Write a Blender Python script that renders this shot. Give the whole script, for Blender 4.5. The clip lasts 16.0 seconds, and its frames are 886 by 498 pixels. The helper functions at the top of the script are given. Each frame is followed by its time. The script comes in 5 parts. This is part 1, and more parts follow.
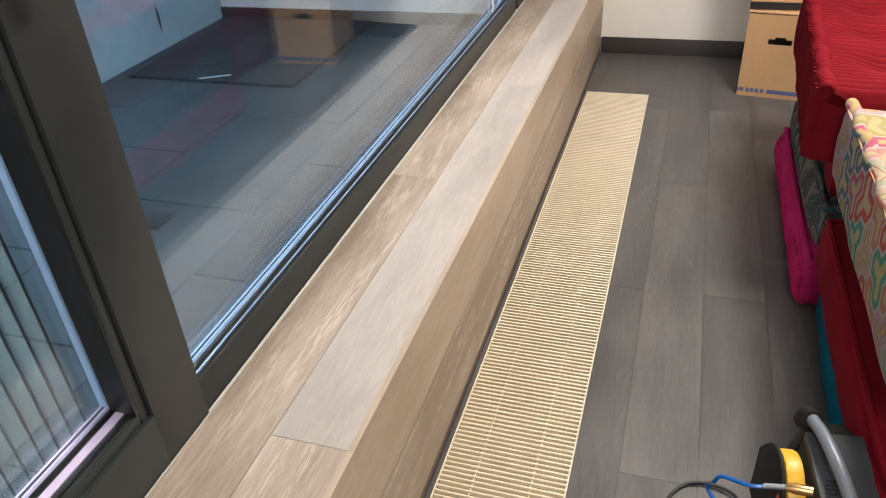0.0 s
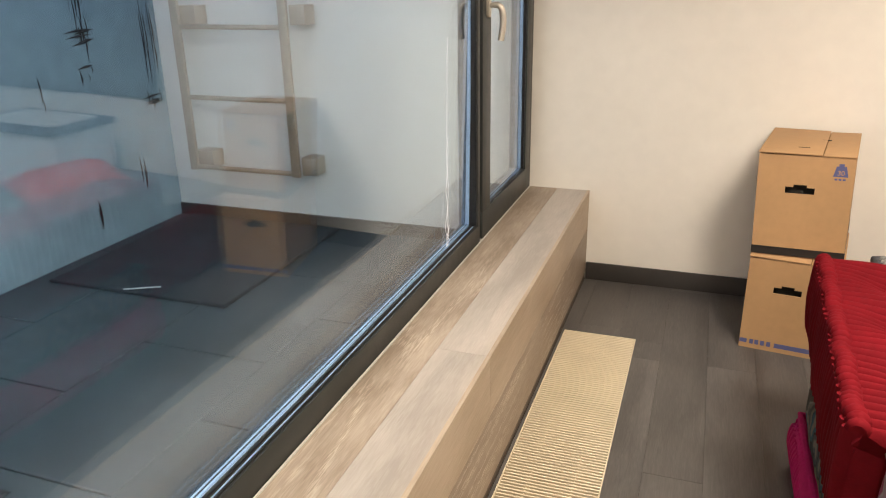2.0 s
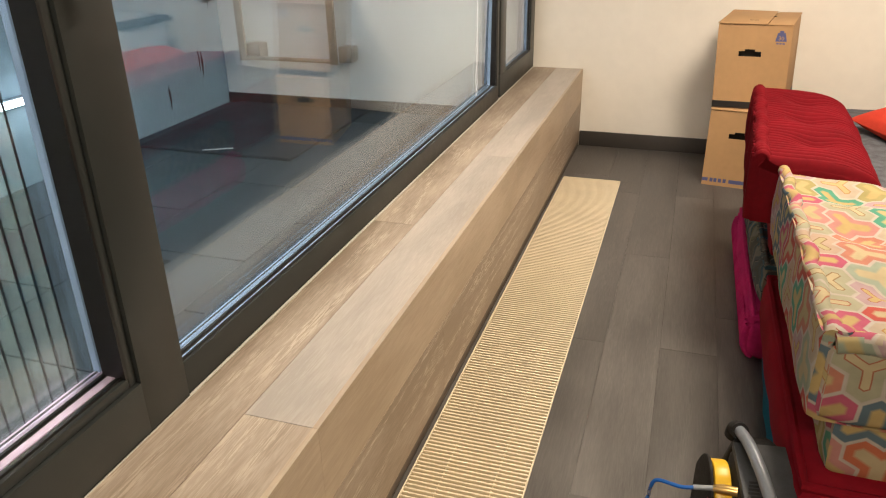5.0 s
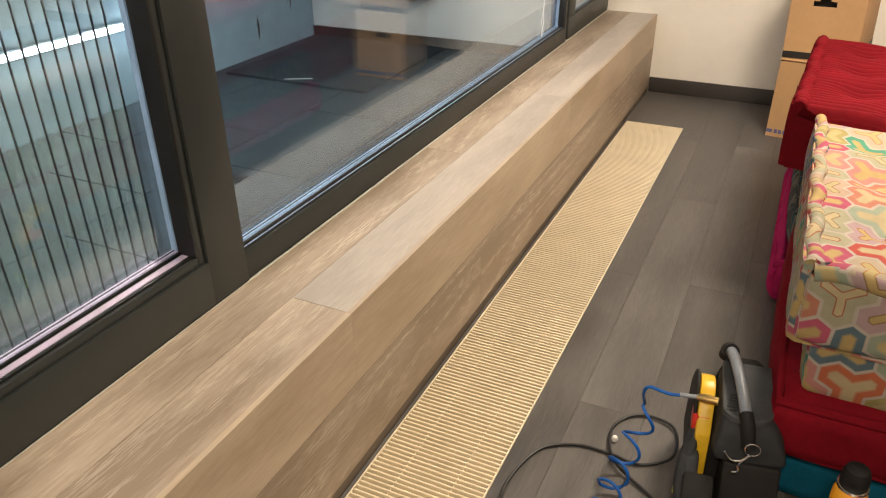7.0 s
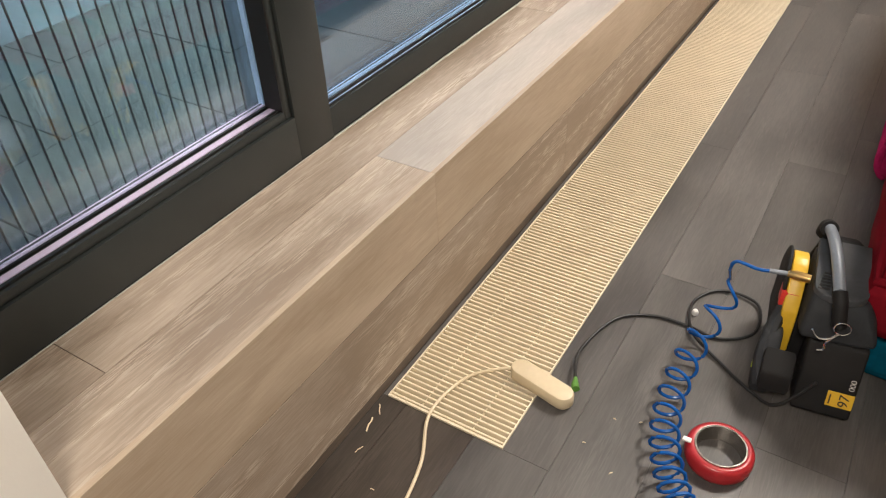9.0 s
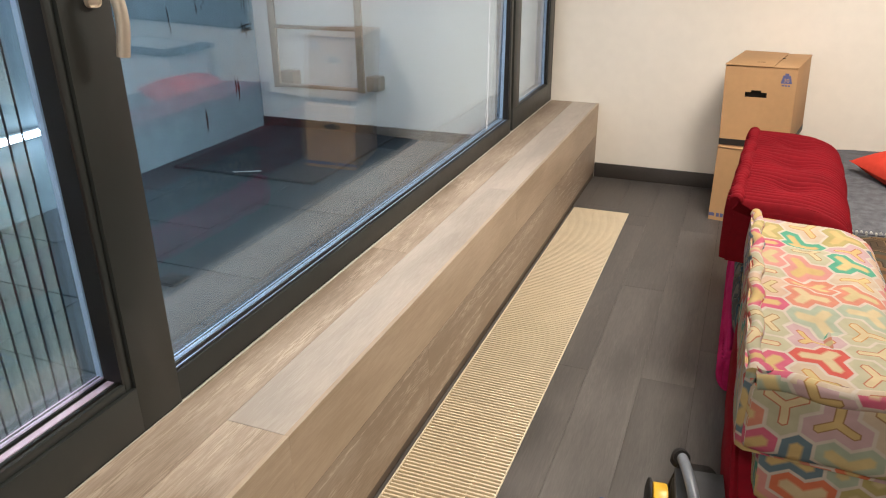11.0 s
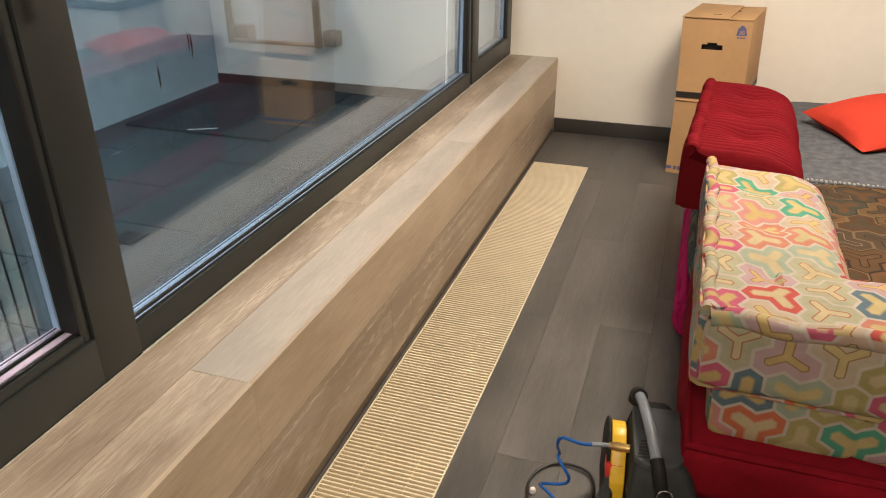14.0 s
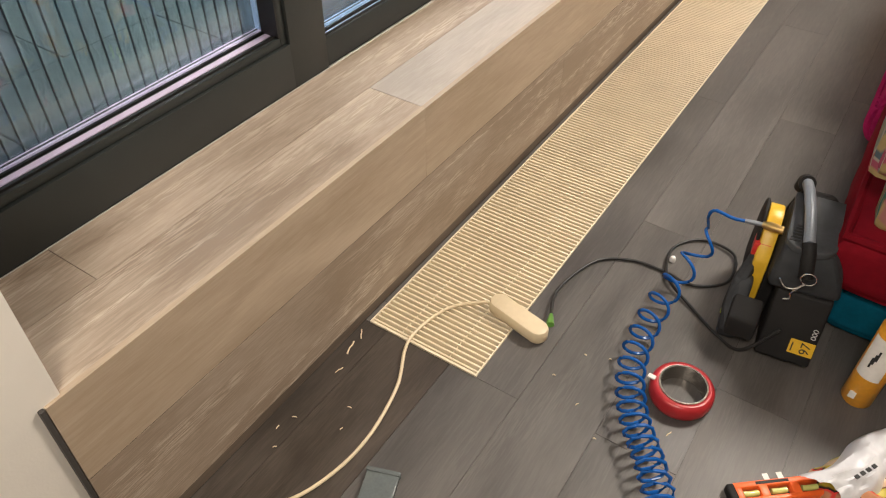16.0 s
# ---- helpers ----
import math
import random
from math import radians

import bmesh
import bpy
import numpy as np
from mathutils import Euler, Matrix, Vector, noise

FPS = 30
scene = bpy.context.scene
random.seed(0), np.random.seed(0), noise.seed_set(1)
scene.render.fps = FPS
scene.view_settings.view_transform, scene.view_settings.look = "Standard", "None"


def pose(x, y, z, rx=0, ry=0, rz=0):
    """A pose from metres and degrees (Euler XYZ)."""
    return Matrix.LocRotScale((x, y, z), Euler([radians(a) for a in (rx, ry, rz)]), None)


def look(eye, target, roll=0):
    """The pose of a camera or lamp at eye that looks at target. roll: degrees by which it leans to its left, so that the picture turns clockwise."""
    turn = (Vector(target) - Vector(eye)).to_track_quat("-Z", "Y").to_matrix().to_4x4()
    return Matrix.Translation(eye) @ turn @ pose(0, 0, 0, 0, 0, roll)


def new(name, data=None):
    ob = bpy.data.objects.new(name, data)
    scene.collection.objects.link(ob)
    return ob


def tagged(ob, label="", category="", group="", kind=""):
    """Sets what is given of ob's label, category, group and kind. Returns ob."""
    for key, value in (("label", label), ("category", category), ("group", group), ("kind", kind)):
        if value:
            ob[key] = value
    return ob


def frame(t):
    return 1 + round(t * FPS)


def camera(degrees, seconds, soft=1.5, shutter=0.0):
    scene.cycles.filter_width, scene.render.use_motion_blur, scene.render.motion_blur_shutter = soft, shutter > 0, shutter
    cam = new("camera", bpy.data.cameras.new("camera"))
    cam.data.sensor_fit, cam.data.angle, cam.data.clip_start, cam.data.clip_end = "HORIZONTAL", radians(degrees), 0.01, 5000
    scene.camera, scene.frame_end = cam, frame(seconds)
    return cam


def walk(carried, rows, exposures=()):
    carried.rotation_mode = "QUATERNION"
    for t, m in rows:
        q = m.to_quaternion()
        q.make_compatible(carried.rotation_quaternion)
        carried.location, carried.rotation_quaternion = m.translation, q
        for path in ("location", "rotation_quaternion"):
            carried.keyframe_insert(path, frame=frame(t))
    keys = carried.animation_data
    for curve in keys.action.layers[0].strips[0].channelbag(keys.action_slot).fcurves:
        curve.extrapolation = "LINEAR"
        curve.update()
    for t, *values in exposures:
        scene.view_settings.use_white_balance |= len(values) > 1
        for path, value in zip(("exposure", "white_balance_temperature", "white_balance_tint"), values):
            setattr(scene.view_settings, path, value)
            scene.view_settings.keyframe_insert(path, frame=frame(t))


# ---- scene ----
cam = camera(62.0, 16.0, soft=1.1)
PATH = [
    (0, (0.013, 0.102, 1.457), (-0.546, 1.677, 0.359), -4.0),
    (0.5, (0.044, 0.312, 1.4), (-0.482, 1.955, 0.388), -2.6),
    (1, (0.075, 0.647, 1.475), (-0.497, 2.327, 0.553), -1.7),
    (1.5, (0.069, 0.771, 1.488), (-0.549, 2.506, 0.709), -1.4),
    (2, (0.057, 0.807, 1.495), (-0.578, 2.57, 0.795), -1.0),
    (2.5, (0.068, 0.785, 1.509), (-0.58, 2.543, 0.811), -1.3),
    (3, (0.094, 0.735, 1.471), (-0.594, 2.46, 0.727), -1.8),
    (3.5, (0.073, 0.642, 1.405), (-0.598, 2.328, 0.565), -1.9),
    (4, (0.049, 0.222, 1.346), (-0.527, 1.95, 0.519), -1.2),
    (6.5, (0.331, -0.245, 1.432), (-0.271, 1.422, 0.506), -0.4),
    (7, (0.335, -0.289, 1.408), (-0.418, 1.288, 0.434), -0.6),
    (7.5, (0.302, -0.331, 1.383), (-0.618, 1.08, 0.304), -1.7),
    (8, (0.296, -0.332, 1.35), (-0.639, 0.939, 0.121), -3.0),
    (8.5, (0.31, -0.317, 1.362), (-0.586, 0.932, 0.082), -3.3),
    (9, (0.32, -0.296, 1.371), (-0.531, 1.015, 0.123), -2.6),
    (9.5, (0.327, -0.27, 1.386), (-0.473, 1.16, 0.239), -1.9),
    (10, (0.345, -0.228, 1.421), (-0.41, 1.33, 0.419), -1.2),
    (12.5, (0.35, -0.203, 1.492), (-0.298, 1.549, 0.779), -0.2),
    (13, (0.348, -0.206, 1.485), (-0.285, 1.547, 0.76), -0.5),
    (13.5, (0.326, -0.183, 1.476), (-0.259, 1.562, 0.693), -1.8),
    (14, (0.356, -0.226, 1.439), (-0.219, 1.471, 0.551), -0.1),
    (14.5, (0.399, -0.264, 1.416), (-0.261, 1.294, 0.35), 0.8),
    (15, (0.394, -0.294, 1.412), (-0.365, 1.094, 0.189), 0.1),
    (15.5, (0.386, -0.317, 1.389), (-0.408, 0.967, 0.078), 0.5),
    (16, (0.378, -0.327, 1.38), (-0.421, 0.905, 0.021), 0.5),
]
LOOKS = ((0.0, 0.88, 5350, 10), (1.5, 0.74, 5900, 10), (2.5, 0.70, 6000, 10), (4.0, 0.72, 6200, 10), (6.5, 0.74, 6350, 10), (8.0, 0.86, 6050, 10), (9.0, 0.87, 5600, 10), (10.0, 0.84, 5500, 10), (12.5, 0.58, 6150, 10), (14.0, 0.64, 6150, 10), (15.0, 0.80, 6000, 10), (16.0, 0.82, 5750, 10))
walk(cam, [(t, look(eye, target, roll)) for t, eye, target, roll in PATH], LOOKS)

# ---- world and lamps ----
world = bpy.data.worlds.new("dusk")
scene.world = world
world.use_nodes = True
wn, wl = world.node_tree.nodes, world.node_tree.links
sky = wn.new("ShaderNodeTexSky")
sky.sky_type = "NISHITA"
sky.sun_disc = False
sky.sun_elevation, sky.sun_rotation = radians(32), radians(200)
wl.new(sky.outputs[0], wn["Background"].inputs[0])
wn["Background"].inputs[1].default_value = 0.15


def disk_lamp(name, eye, target, watts, size, colour):
    data = bpy.data.lights.new(name, "AREA")
    data.shape, data.size, data.energy, data.color = "DISK", size, watts, colour
    ob = new(name, data)
    ob.matrix_world = look(eye, target)
    return ob


WARM = (1.0, 0.83, 0.64)
# the third is an unseen fill added to brighten the near bench end
LAMPS = ((1.60, 3.30, 12), (0.80, 2.20, 52), (0.40, -0.85, 32))
for lx, ly, watts in LAMPS:
    disk_lamp("lamp_light", (lx, ly, 2.33), (lx, ly, 0), watts, 0.60, WARM)

# ---- materials ----


def mat(name, colour, rough=0.6, metal=0.0, noise_scale=0, amount=0.15, bump=0.0, bump_scale=60, stretch=(1, 1, 1)):
    """A principled material with mottling at two scales and a fine relief."""
    m = bpy.data.materials.new(name)
    m.use_nodes = True
    n, l = m.node_tree.nodes, m.node_tree.links
    b = n["Principled BSDF"]
    b.inputs["Base Color"].default_value = (*colour, 1)
    b.inputs["Roughness"].default_value, b.inputs["Metallic"].default_value = rough, metal
    b.inputs["Specular IOR Level"].default_value = 0.06 if "velvet" in name or "corduroy" in name or "cotton" in name else 0.5
    geo = n.new("ShaderNodeNewGeometry")
    mp = n.new("ShaderNodeMapping")
    mp.inputs["Scale"].default_value = stretch
    l.new(geo.outputs["Position"], mp.inputs["Vector"])
    if noise_scale:
        mixes = []
        for k, (sc, am) in enumerate(((noise_scale, amount), (noise_scale * 9, amount * 0.6))):
            t = n.new("ShaderNodeTexNoise")
            t.inputs["Scale"].default_value, t.inputs["Detail"].default_value = sc, 4
            l.new(mp.outputs[0], t.inputs["Vector"])
            r = n.new("ShaderNodeMapRange")
            r.inputs["From Min"].default_value, r.inputs["From Max"].default_value = 0.3, 0.7
            r.inputs["To Min"].default_value, r.inputs["To Max"].default_value = 1 - am, 1 + am
            l.new(t.outputs["Fac"], r.inputs["Value"])
            mixes.append(r)
        mul = n.new("ShaderNodeMath")
        mul.operation = "MULTIPLY"
        l.new(mixes[0].outputs[0], mul.inputs[0])
        l.new(mixes[1].outputs[0], mul.inputs[1])
        v = n.new("ShaderNodeVectorMath")
        v.operation = "SCALE"
        v.inputs[0].default_value = colour
        l.new(mul.outputs[0], v.inputs["Scale"])
        l.new(v.outputs[0], b.inputs["Base Color"])
        rr = n.new("ShaderNodeMapRange")
        rr.inputs["To Min"].default_value, rr.inputs["To Max"].default_value = max(0.02, rough - 0.1), min(1, rough + 0.1)
        l.new(mixes[1].outputs[0], rr.inputs["Value"])
        rr.inputs["From Min"].default_value, rr.inputs["From Max"].default_value = 0.8, 1.2
        l.new(rr.outputs[0], b.inputs["Roughness"])
    if bump:
        t = n.new("ShaderNodeTexNoise")
        t.inputs["Scale"].default_value, t.inputs["Detail"].default_value = bump_scale, 5
        l.new(mp.outputs[0], t.inputs["Vector"])
        bp = n.new("ShaderNodeBump")
        bp.inputs["Strength"].default_value, bp.inputs["Distance"].default_value = bump, 0.002
        l.new(t.outputs["Fac"], bp.inputs["Height"])
        l.new(bp.outputs[0], b.inputs["Normal"])
    return m


def wood(name, dark, light, rough, tone=0.35, fine=1.0, figure=0.30):
    """Vinyl plank with long grain, flame figure and a tone of its own for each plank."""
    m = bpy.data.materials.new(name)
    m.use_nodes = True
    n, l = m.node_tree.nodes, m.node_tree.links
    b = n["Principled BSDF"]
    geo, info = n.new("ShaderNodeNewGeometry"), n.new("ShaderNodeObjectInfo")
    off = n.new("ShaderNodeVectorMath")
    off.operation = "SCALE"
    off.inputs[0].default_value = (13.0, 31.0, 17.0)
    l.new(info.outputs["Random"], off.inputs["Scale"])
    add = n.new("ShaderNodeVectorMath")
    add.operation = "ADD"
    l.new(geo.outputs["Position"], add.inputs[0])
    l.new(off.outputs[0], add.inputs[1])

    def mapped(scale):
        mp = n.new("ShaderNodeMapping")
        mp.inputs["Scale"].default_value = scale
        l.new(add.outputs[0], mp.inputs["Vector"])
        return mp.outputs[0]

    def tex(scale, sc, detail=6, dist=0.0):
        t = n.new("ShaderNodeTexNoise")
        t.inputs["Scale"].default_value, t.inputs["Detail"].default_value, t.inputs["Distortion"].default_value = sc, detail, dist
        l.new(mapped(scale), t.inputs["Vector"])
        return t.outputs["Fac"]

    def ramp(v, a, c):
        r = n.new("ShaderNodeMapRange")
        r.inputs["From Min"].default_value, r.inputs["From Max"].default_value = a, c
        l.new(v, r.inputs["Value"])
        return r.outputs[0]

    def mix(a, c, f):
        x = n.new("ShaderNodeMix")
        x.inputs["Factor"].default_value = f
        l.new(a, x.inputs["A"])
        l.new(c, x.inputs["B"])
        return x.outputs["Result"]

    # limed growth rings: pale arches, strong on some planks and faint on others
    rings = n.new("ShaderNodeMath")
    rings.operation = "MULTIPLY"
    rings.inputs[1].default_value = 95.0
    l.new(tex((3.6, 0.17, 3.6), 1.0, 2, 0.35), rings.inputs[0])
    wave = n.new("ShaderNodeMath")
    wave.operation = "SINE"
    l.new(rings.outputs[0], wave.inputs[0])
    streaks = ramp(tex((120 * fine, 9.0, 120 * fine), 1.0, 6, 0.6), 0.25, 0.75)
    clouds = ramp(tex((5, 1.4, 5), 1.5, 4, 0.4), 0.28, 0.72)
    pores = ramp(tex((300, 22, 300), 1.0, 3, 0.4), 0.44, 0.60)
    veins = ramp(tex((3.2, 0.9, 3.2), 1.4, 2), 0.36, 0.56)
    flamed = n.new("ShaderNodeMath")
    flamed.operation = "MULTIPLY"
    arches = n.new("ShaderNodeMath")
    arches.operation = "MULTIPLY"
    l.new(ramp(wave.outputs[0], 0.1, 1.0), arches.inputs[0])
    l.new(pores, arches.inputs[1])
    l.new(arches.outputs[0], flamed.inputs[0])
    l.new(veins, flamed.inputs[1])
    f = mix(mix(mix(streaks, clouds, 0.72), flamed.outputs[0], figure), pores, 0.10)
    cr = n.new("ShaderNodeValToRGB")
    cr.color_ramp.elements[0].position, cr.color_ramp.elements[1].position = 0.20, 0.78
    cr.color_ramp.elements[0].color, cr.color_ramp.elements[1].color = (*dark, 1), (*light, 1)
    l.new(f, cr.inputs[0])
    tn = n.new("ShaderNodeMapRange")
    tn.inputs["To Min"].default_value, tn.inputs["To Max"].default_value = 1 - tone, 1 + tone * 0.6
    l.new(info.outputs["Random"], tn.inputs["Value"])
    v = n.new("ShaderNodeVectorMath")
    v.operation = "SCALE"
    l.new(cr.outputs[0], v.inputs[0])
    l.new(tn.outputs[0], v.inputs["Scale"])
    l.new(v.outputs[0], b.inputs["Base Color"])
    r = n.new("ShaderNodeMapRange")
    r.inputs["To Min"].default_value, r.inputs["To Max"].default_value = rough - 0.08, rough + 0.1
    l.new(clouds, r.inputs["Value"])
    l.new(r.outputs[0], b.inputs["Roughness"])
    bp = n.new("ShaderNodeBump")
    bp.inputs["Strength"].default_value, bp.inputs["Distance"].default_value = 0.10, 0.0012
    l.new(mix(streaks, pores, 0.5), bp.inputs["Height"])
    l.new(bp.outputs[0], b.inputs["Normal"])
    return m


def glass_mat(name):
    m = bpy.data.materials.new(name)
    m.use_nodes = True
    b = m.node_tree.nodes["Principled BSDF"]
    b.inputs["Base Color"].default_value = (0.84, 0.925, 0.99, 1)
    b.inputs["Roughness"].default_value, b.inputs["IOR"].default_value = 0.0, 1.5
    b.inputs["Transmission Weight"].default_value = 1.0
    b.inputs["Specular Tint"].default_value = (0.86, 0.87, 1.0, 1)
    return m


def veil(name, colour, cover):
    """Fine open mesh: threads that cover a share of the sheet, clear between them."""
    m = bpy.data.materials.new(name)
    m.use_nodes = True
    n, l = m.node_tree.nodes, m.node_tree.links
    b = n["Principled BSDF"]
    b.inputs["Base Color"].default_value, b.inputs["Roughness"].default_value = (*colour, 1), 0.8
    geo, t = n.new("ShaderNodeNewGeometry"), n.new("ShaderNodeTexNoise")
    t.inputs["Scale"].default_value, t.inputs["Detail"].default_value = 3.0, 4
    l.new(geo.outputs["Position"], t.inputs["Vector"])
    r = n.new("ShaderNodeMapRange")
    r.inputs["To Min"].default_value, r.inputs["To Max"].default_value = cover * 0.6, cover * 1.4
    l.new(t.outputs["Fac"], r.inputs["Value"])
    l.new(r.outputs[0], b.inputs["Alpha"])
    return m


def glow(name, colour, strength):
    m = bpy.data.materials.new(name)
    m.use_nodes = True
    b = m.node_tree.nodes["Principled BSDF"]
    b.inputs["Emission Color"].default_value, b.inputs["Emission Strength"].default_value = (*colour, 1), strength
    return m


def trefoil_fabric(name, palette, ground, cell, line, edge, heart, rough=0.9, turned=False, plain=0.35):
    """Printed velvet: trefoils of three hexagons that tile the cloth, each ringed in its own colours, with a Y in its heart."""
    m = bpy.data.materials.new(name)
    m.use_nodes = True
    n, l = m.node_tree.nodes, m.node_tree.links
    b = n["Principled BSDF"]
    b.inputs["Roughness"].default_value = rough
    b.inputs["Specular IOR Level"].default_value = 0.15

    def f(op, a, c=0.0, d=None):
        v = n.new("ShaderNodeMath")
        v.operation = op
        for k, s in enumerate((a, c) if d is None else (a, c, d)):
            if isinstance(s, (int, float)):
                v.inputs[k].default_value = s
            else:
                l.new(s, v.inputs[k])
        return v.outputs[0]

    def blend(a, c, t):
        return f("ADD", a, f("MULTIPLY", f("SUBTRACT", c, a), t))

    uv = n.new("ShaderNodeUVMap")
    wob = n.new("ShaderNodeTexNoise")
    wob.inputs["Scale"].default_value = 9.0
    l.new(uv.outputs[0], wob.inputs["Vector"])
    at, by = n.new("ShaderNodeSeparateXYZ"), n.new("ShaderNodeSeparateXYZ")
    l.new(uv.outputs[0], at.inputs[0])
    l.new(wob.outputs["Color"], by.inputs[0])
    u, v = (f("MULTIPLY_ADD", by.outputs[k], 0.16, f("MULTIPLY_ADD", at.outputs[k], 1 / cell, 40.0)) for k in (0, 1))
    if turned:
        u, v = v, u
    h = math.sqrt(3)

    def near(o):
        """Offset from the nearest point of a 1 by sqrt(3) lattice shifted by o steps."""
        return (f("SUBTRACT", f("FLOORED_MODULO", f("ADD", u, o), 1.0), 0.5), f("SUBTRACT", f("FLOORED_MODULO", f("ADD", v, o * h), h), h / 2))

    a, c = near(0.5), near(0.0)
    length = lambda p: f("ADD", f("MULTIPLY", p[0], p[0]), f("MULTIPLY", p[1], p[1]))
    closer = f("LESS_THAN", length(a), length(c))
    hx, hy = (f("SUBTRACT", w, blend(c[k], a[k], closer)) for k, w in ((0, u), (1, v)))
    r = f("ROUND", f("MULTIPLY", hy, 2 / h))
    q = f("ROUND", f("SUBTRACT", hx, f("MULTIPLY", r, 0.5)))
    qm, rm = f("FLOORED_MODULO", q, 3.0), f("FLOORED_MODULO", r, 2.0)
    down = f("GREATER_THAN", f("ADD", qm, rm), 1.5)
    q0 = f("ADD", f("SUBTRACT", q, qm), f("MULTIPLY_ADD", down, 4 / 3, 1 / 3))
    r0 = f("ADD", f("SUBTRACT", r, rm), f("MULTIPLY_ADD", down, 1 / 3, 1 / 3))
    sign = f("MULTIPLY_ADD", down, -2.0, 1.0)
    dx = f("ABSOLUTE", f("SUBTRACT", u, f("MULTIPLY_ADD", r0, 0.5, q0)))
    dy = f("MULTIPLY", f("SUBTRACT", v, f("MULTIPLY", r0, h / 2)), sign)

    def arm(ax, ay):
        """Distance, counted in hexagons, from an arm of the Y."""
        t = f("MINIMUM", f("MAXIMUM", f("ADD", f("MULTIPLY", dx, ax), f("MULTIPLY", dy, ay)), 0.0), 0.577)
        px, py = f("ABSOLUTE", f("SUBTRACT", dx, f("MULTIPLY", t, ax))), f("ABSOLUTE", f("SUBTRACT", dy, f("MULTIPLY", t, ay)))
        return f("MAXIMUM", px, f("ADD", f("MULTIPLY", px, 0.5), f("MULTIPLY", py, h / 2)))

    g = f("MINIMUM", arm(0.0, 1.0), arm(h / 2, -0.5))
    key = n.new("ShaderNodeCombineXYZ")
    for k, w in enumerate((q0, r0)):
        l.new(f("ROUND", f("MULTIPLY", w, 3.0)), key.inputs[k])
    white = n.new("ShaderNodeTexWhiteNoise")
    l.new(key.outputs[0], white.inputs["Vector"])
    rnd = n.new("ShaderNodeSeparateColor")
    l.new(white.outputs["Color"], rnd.inputs[0])

    def pick(value, colours):
        cr = n.new("ShaderNodeValToRGB")
        cr.color_ramp.interpolation = "CONSTANT"
        e = cr.color_ramp.elements
        while len(e) < len(colours):
            e.new(0.5)
        for k, c in enumerate(colours):
            e[k].position, e[k].color = k / len(colours), (*c, 1)
        l.new(value, cr.inputs[0])
        return cr.outputs[0]

    def over(base, top, factor):
        x = n.new("ShaderNodeMix")
        x.data_type = "RGBA"
        l.new(factor, x.inputs["Factor"])
        l.new(base, x.inputs["A"])
        l.new(top, x.inputs["B"])
        return x.outputs["Result"]

    def under(limit, soft=0.015):
        x = n.new("ShaderNodeMapRange")
        x.inputs["From Min"].default_value, x.inputs["From Max"].default_value = limit - soft, limit + soft
        x.inputs["To Min"].default_value, x.inputs["To Max"].default_value = 1, 0
        l.new(g, x.inputs["Value"])
        return x.outputs[0]

    # ringed trefoils, and plainer ones with a finely outlined Y
    ringed = over(pick(rnd.outputs[0], palette), pick(rnd.outputs[1], heart), under(0.19, 0.05))
    fine_y = over(over(pick(rnd.outputs[1], ground), pick(rnd.outputs[0], edge), under(0.155)), pick(rnd.outputs[1], heart), under(0.115))
    tint = over(ringed, fine_y, f("LESS_THAN", rnd.outputs[2], plain))
    tint = over(pick(rnd.outputs[1], line), tint, under(0.445, 0.02))
    blot = n.new("ShaderNodeTexNoise")
    blot.inputs["Scale"].default_value = 30.0
    l.new(uv.outputs[0], blot.inputs["Vector"])
    x = n.new("ShaderNodeMapRange")
    x.inputs["To Min"].default_value, x.inputs["To Max"].default_value = 0.8, 1.15
    l.new(blot.outputs["Fac"], x.inputs["Value"])
    w = n.new("ShaderNodeVectorMath")
    w.operation = "SCALE"
    l.new(tint, w.inputs[0])
    l.new(x.outputs[0], w.inputs["Scale"])
    l.new(w.outputs[0], b.inputs["Base Color"])
    fine = n.new("ShaderNodeTexNoise")
    fine.inputs["Scale"].default_value = 500.0
    l.new(uv.outputs[0], fine.inputs["Vector"])
    bp = n.new("ShaderNodeBump")
    bp.inputs["Strength"].default_value, bp.inputs["Distance"].default_value = 0.3, 0.001
    l.new(fine.outputs["Fac"], bp.inputs["Height"])
    l.new(bp.outputs[0], b.inputs["Normal"])
    return m


PLASTER = mat("white plaster", (0.78, 0.74, 0.665), 0.85, noise_scale=1.6, amount=0.03, bump=0.15, bump_scale=180)
CEIL = mat("white ceiling paint", (0.8, 0.79, 0.76), 0.9, noise_scale=1.2, amount=0.03)
FLOORWOOD = wood("dark grey oak plank", (0.064, 0.059, 0.055), (0.122, 0.112, 0.103), 0.44, 0.12, figure=0.14)
# darker and browner than FLOORWOOD, used beside the bench end only
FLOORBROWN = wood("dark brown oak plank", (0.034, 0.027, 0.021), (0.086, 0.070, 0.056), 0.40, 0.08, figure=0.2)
LEDGEWOOD = wood("grey brown oak plank", (0.230, 0.176, 0.126), (0.490, 0.410, 0.325), 0.52, 0.10, figure=0.28)
FOOTWOOD = wood("dark brown oak strip", (0.070, 0.052, 0.037), (0.150, 0.116, 0.086), 0.5, 0.06, figure=0.2)
LEDGELIMED = wood("limed brown oak plank", (0.275, 0.210, 0.150), (0.560, 0.470, 0.370), 0.52, 0.08, figure=0.5)
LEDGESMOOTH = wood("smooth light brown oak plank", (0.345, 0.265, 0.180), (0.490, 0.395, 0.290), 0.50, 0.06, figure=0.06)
LEDGEPALE = wood("pale grey oak plank", (0.34, 0.300, 0.258), (0.49, 0.440, 0.385), 0.48, 0.06, figure=0.08)
BENCHGAP = mat("brown joint", (0.030, 0.021, 0.014), 0.9)
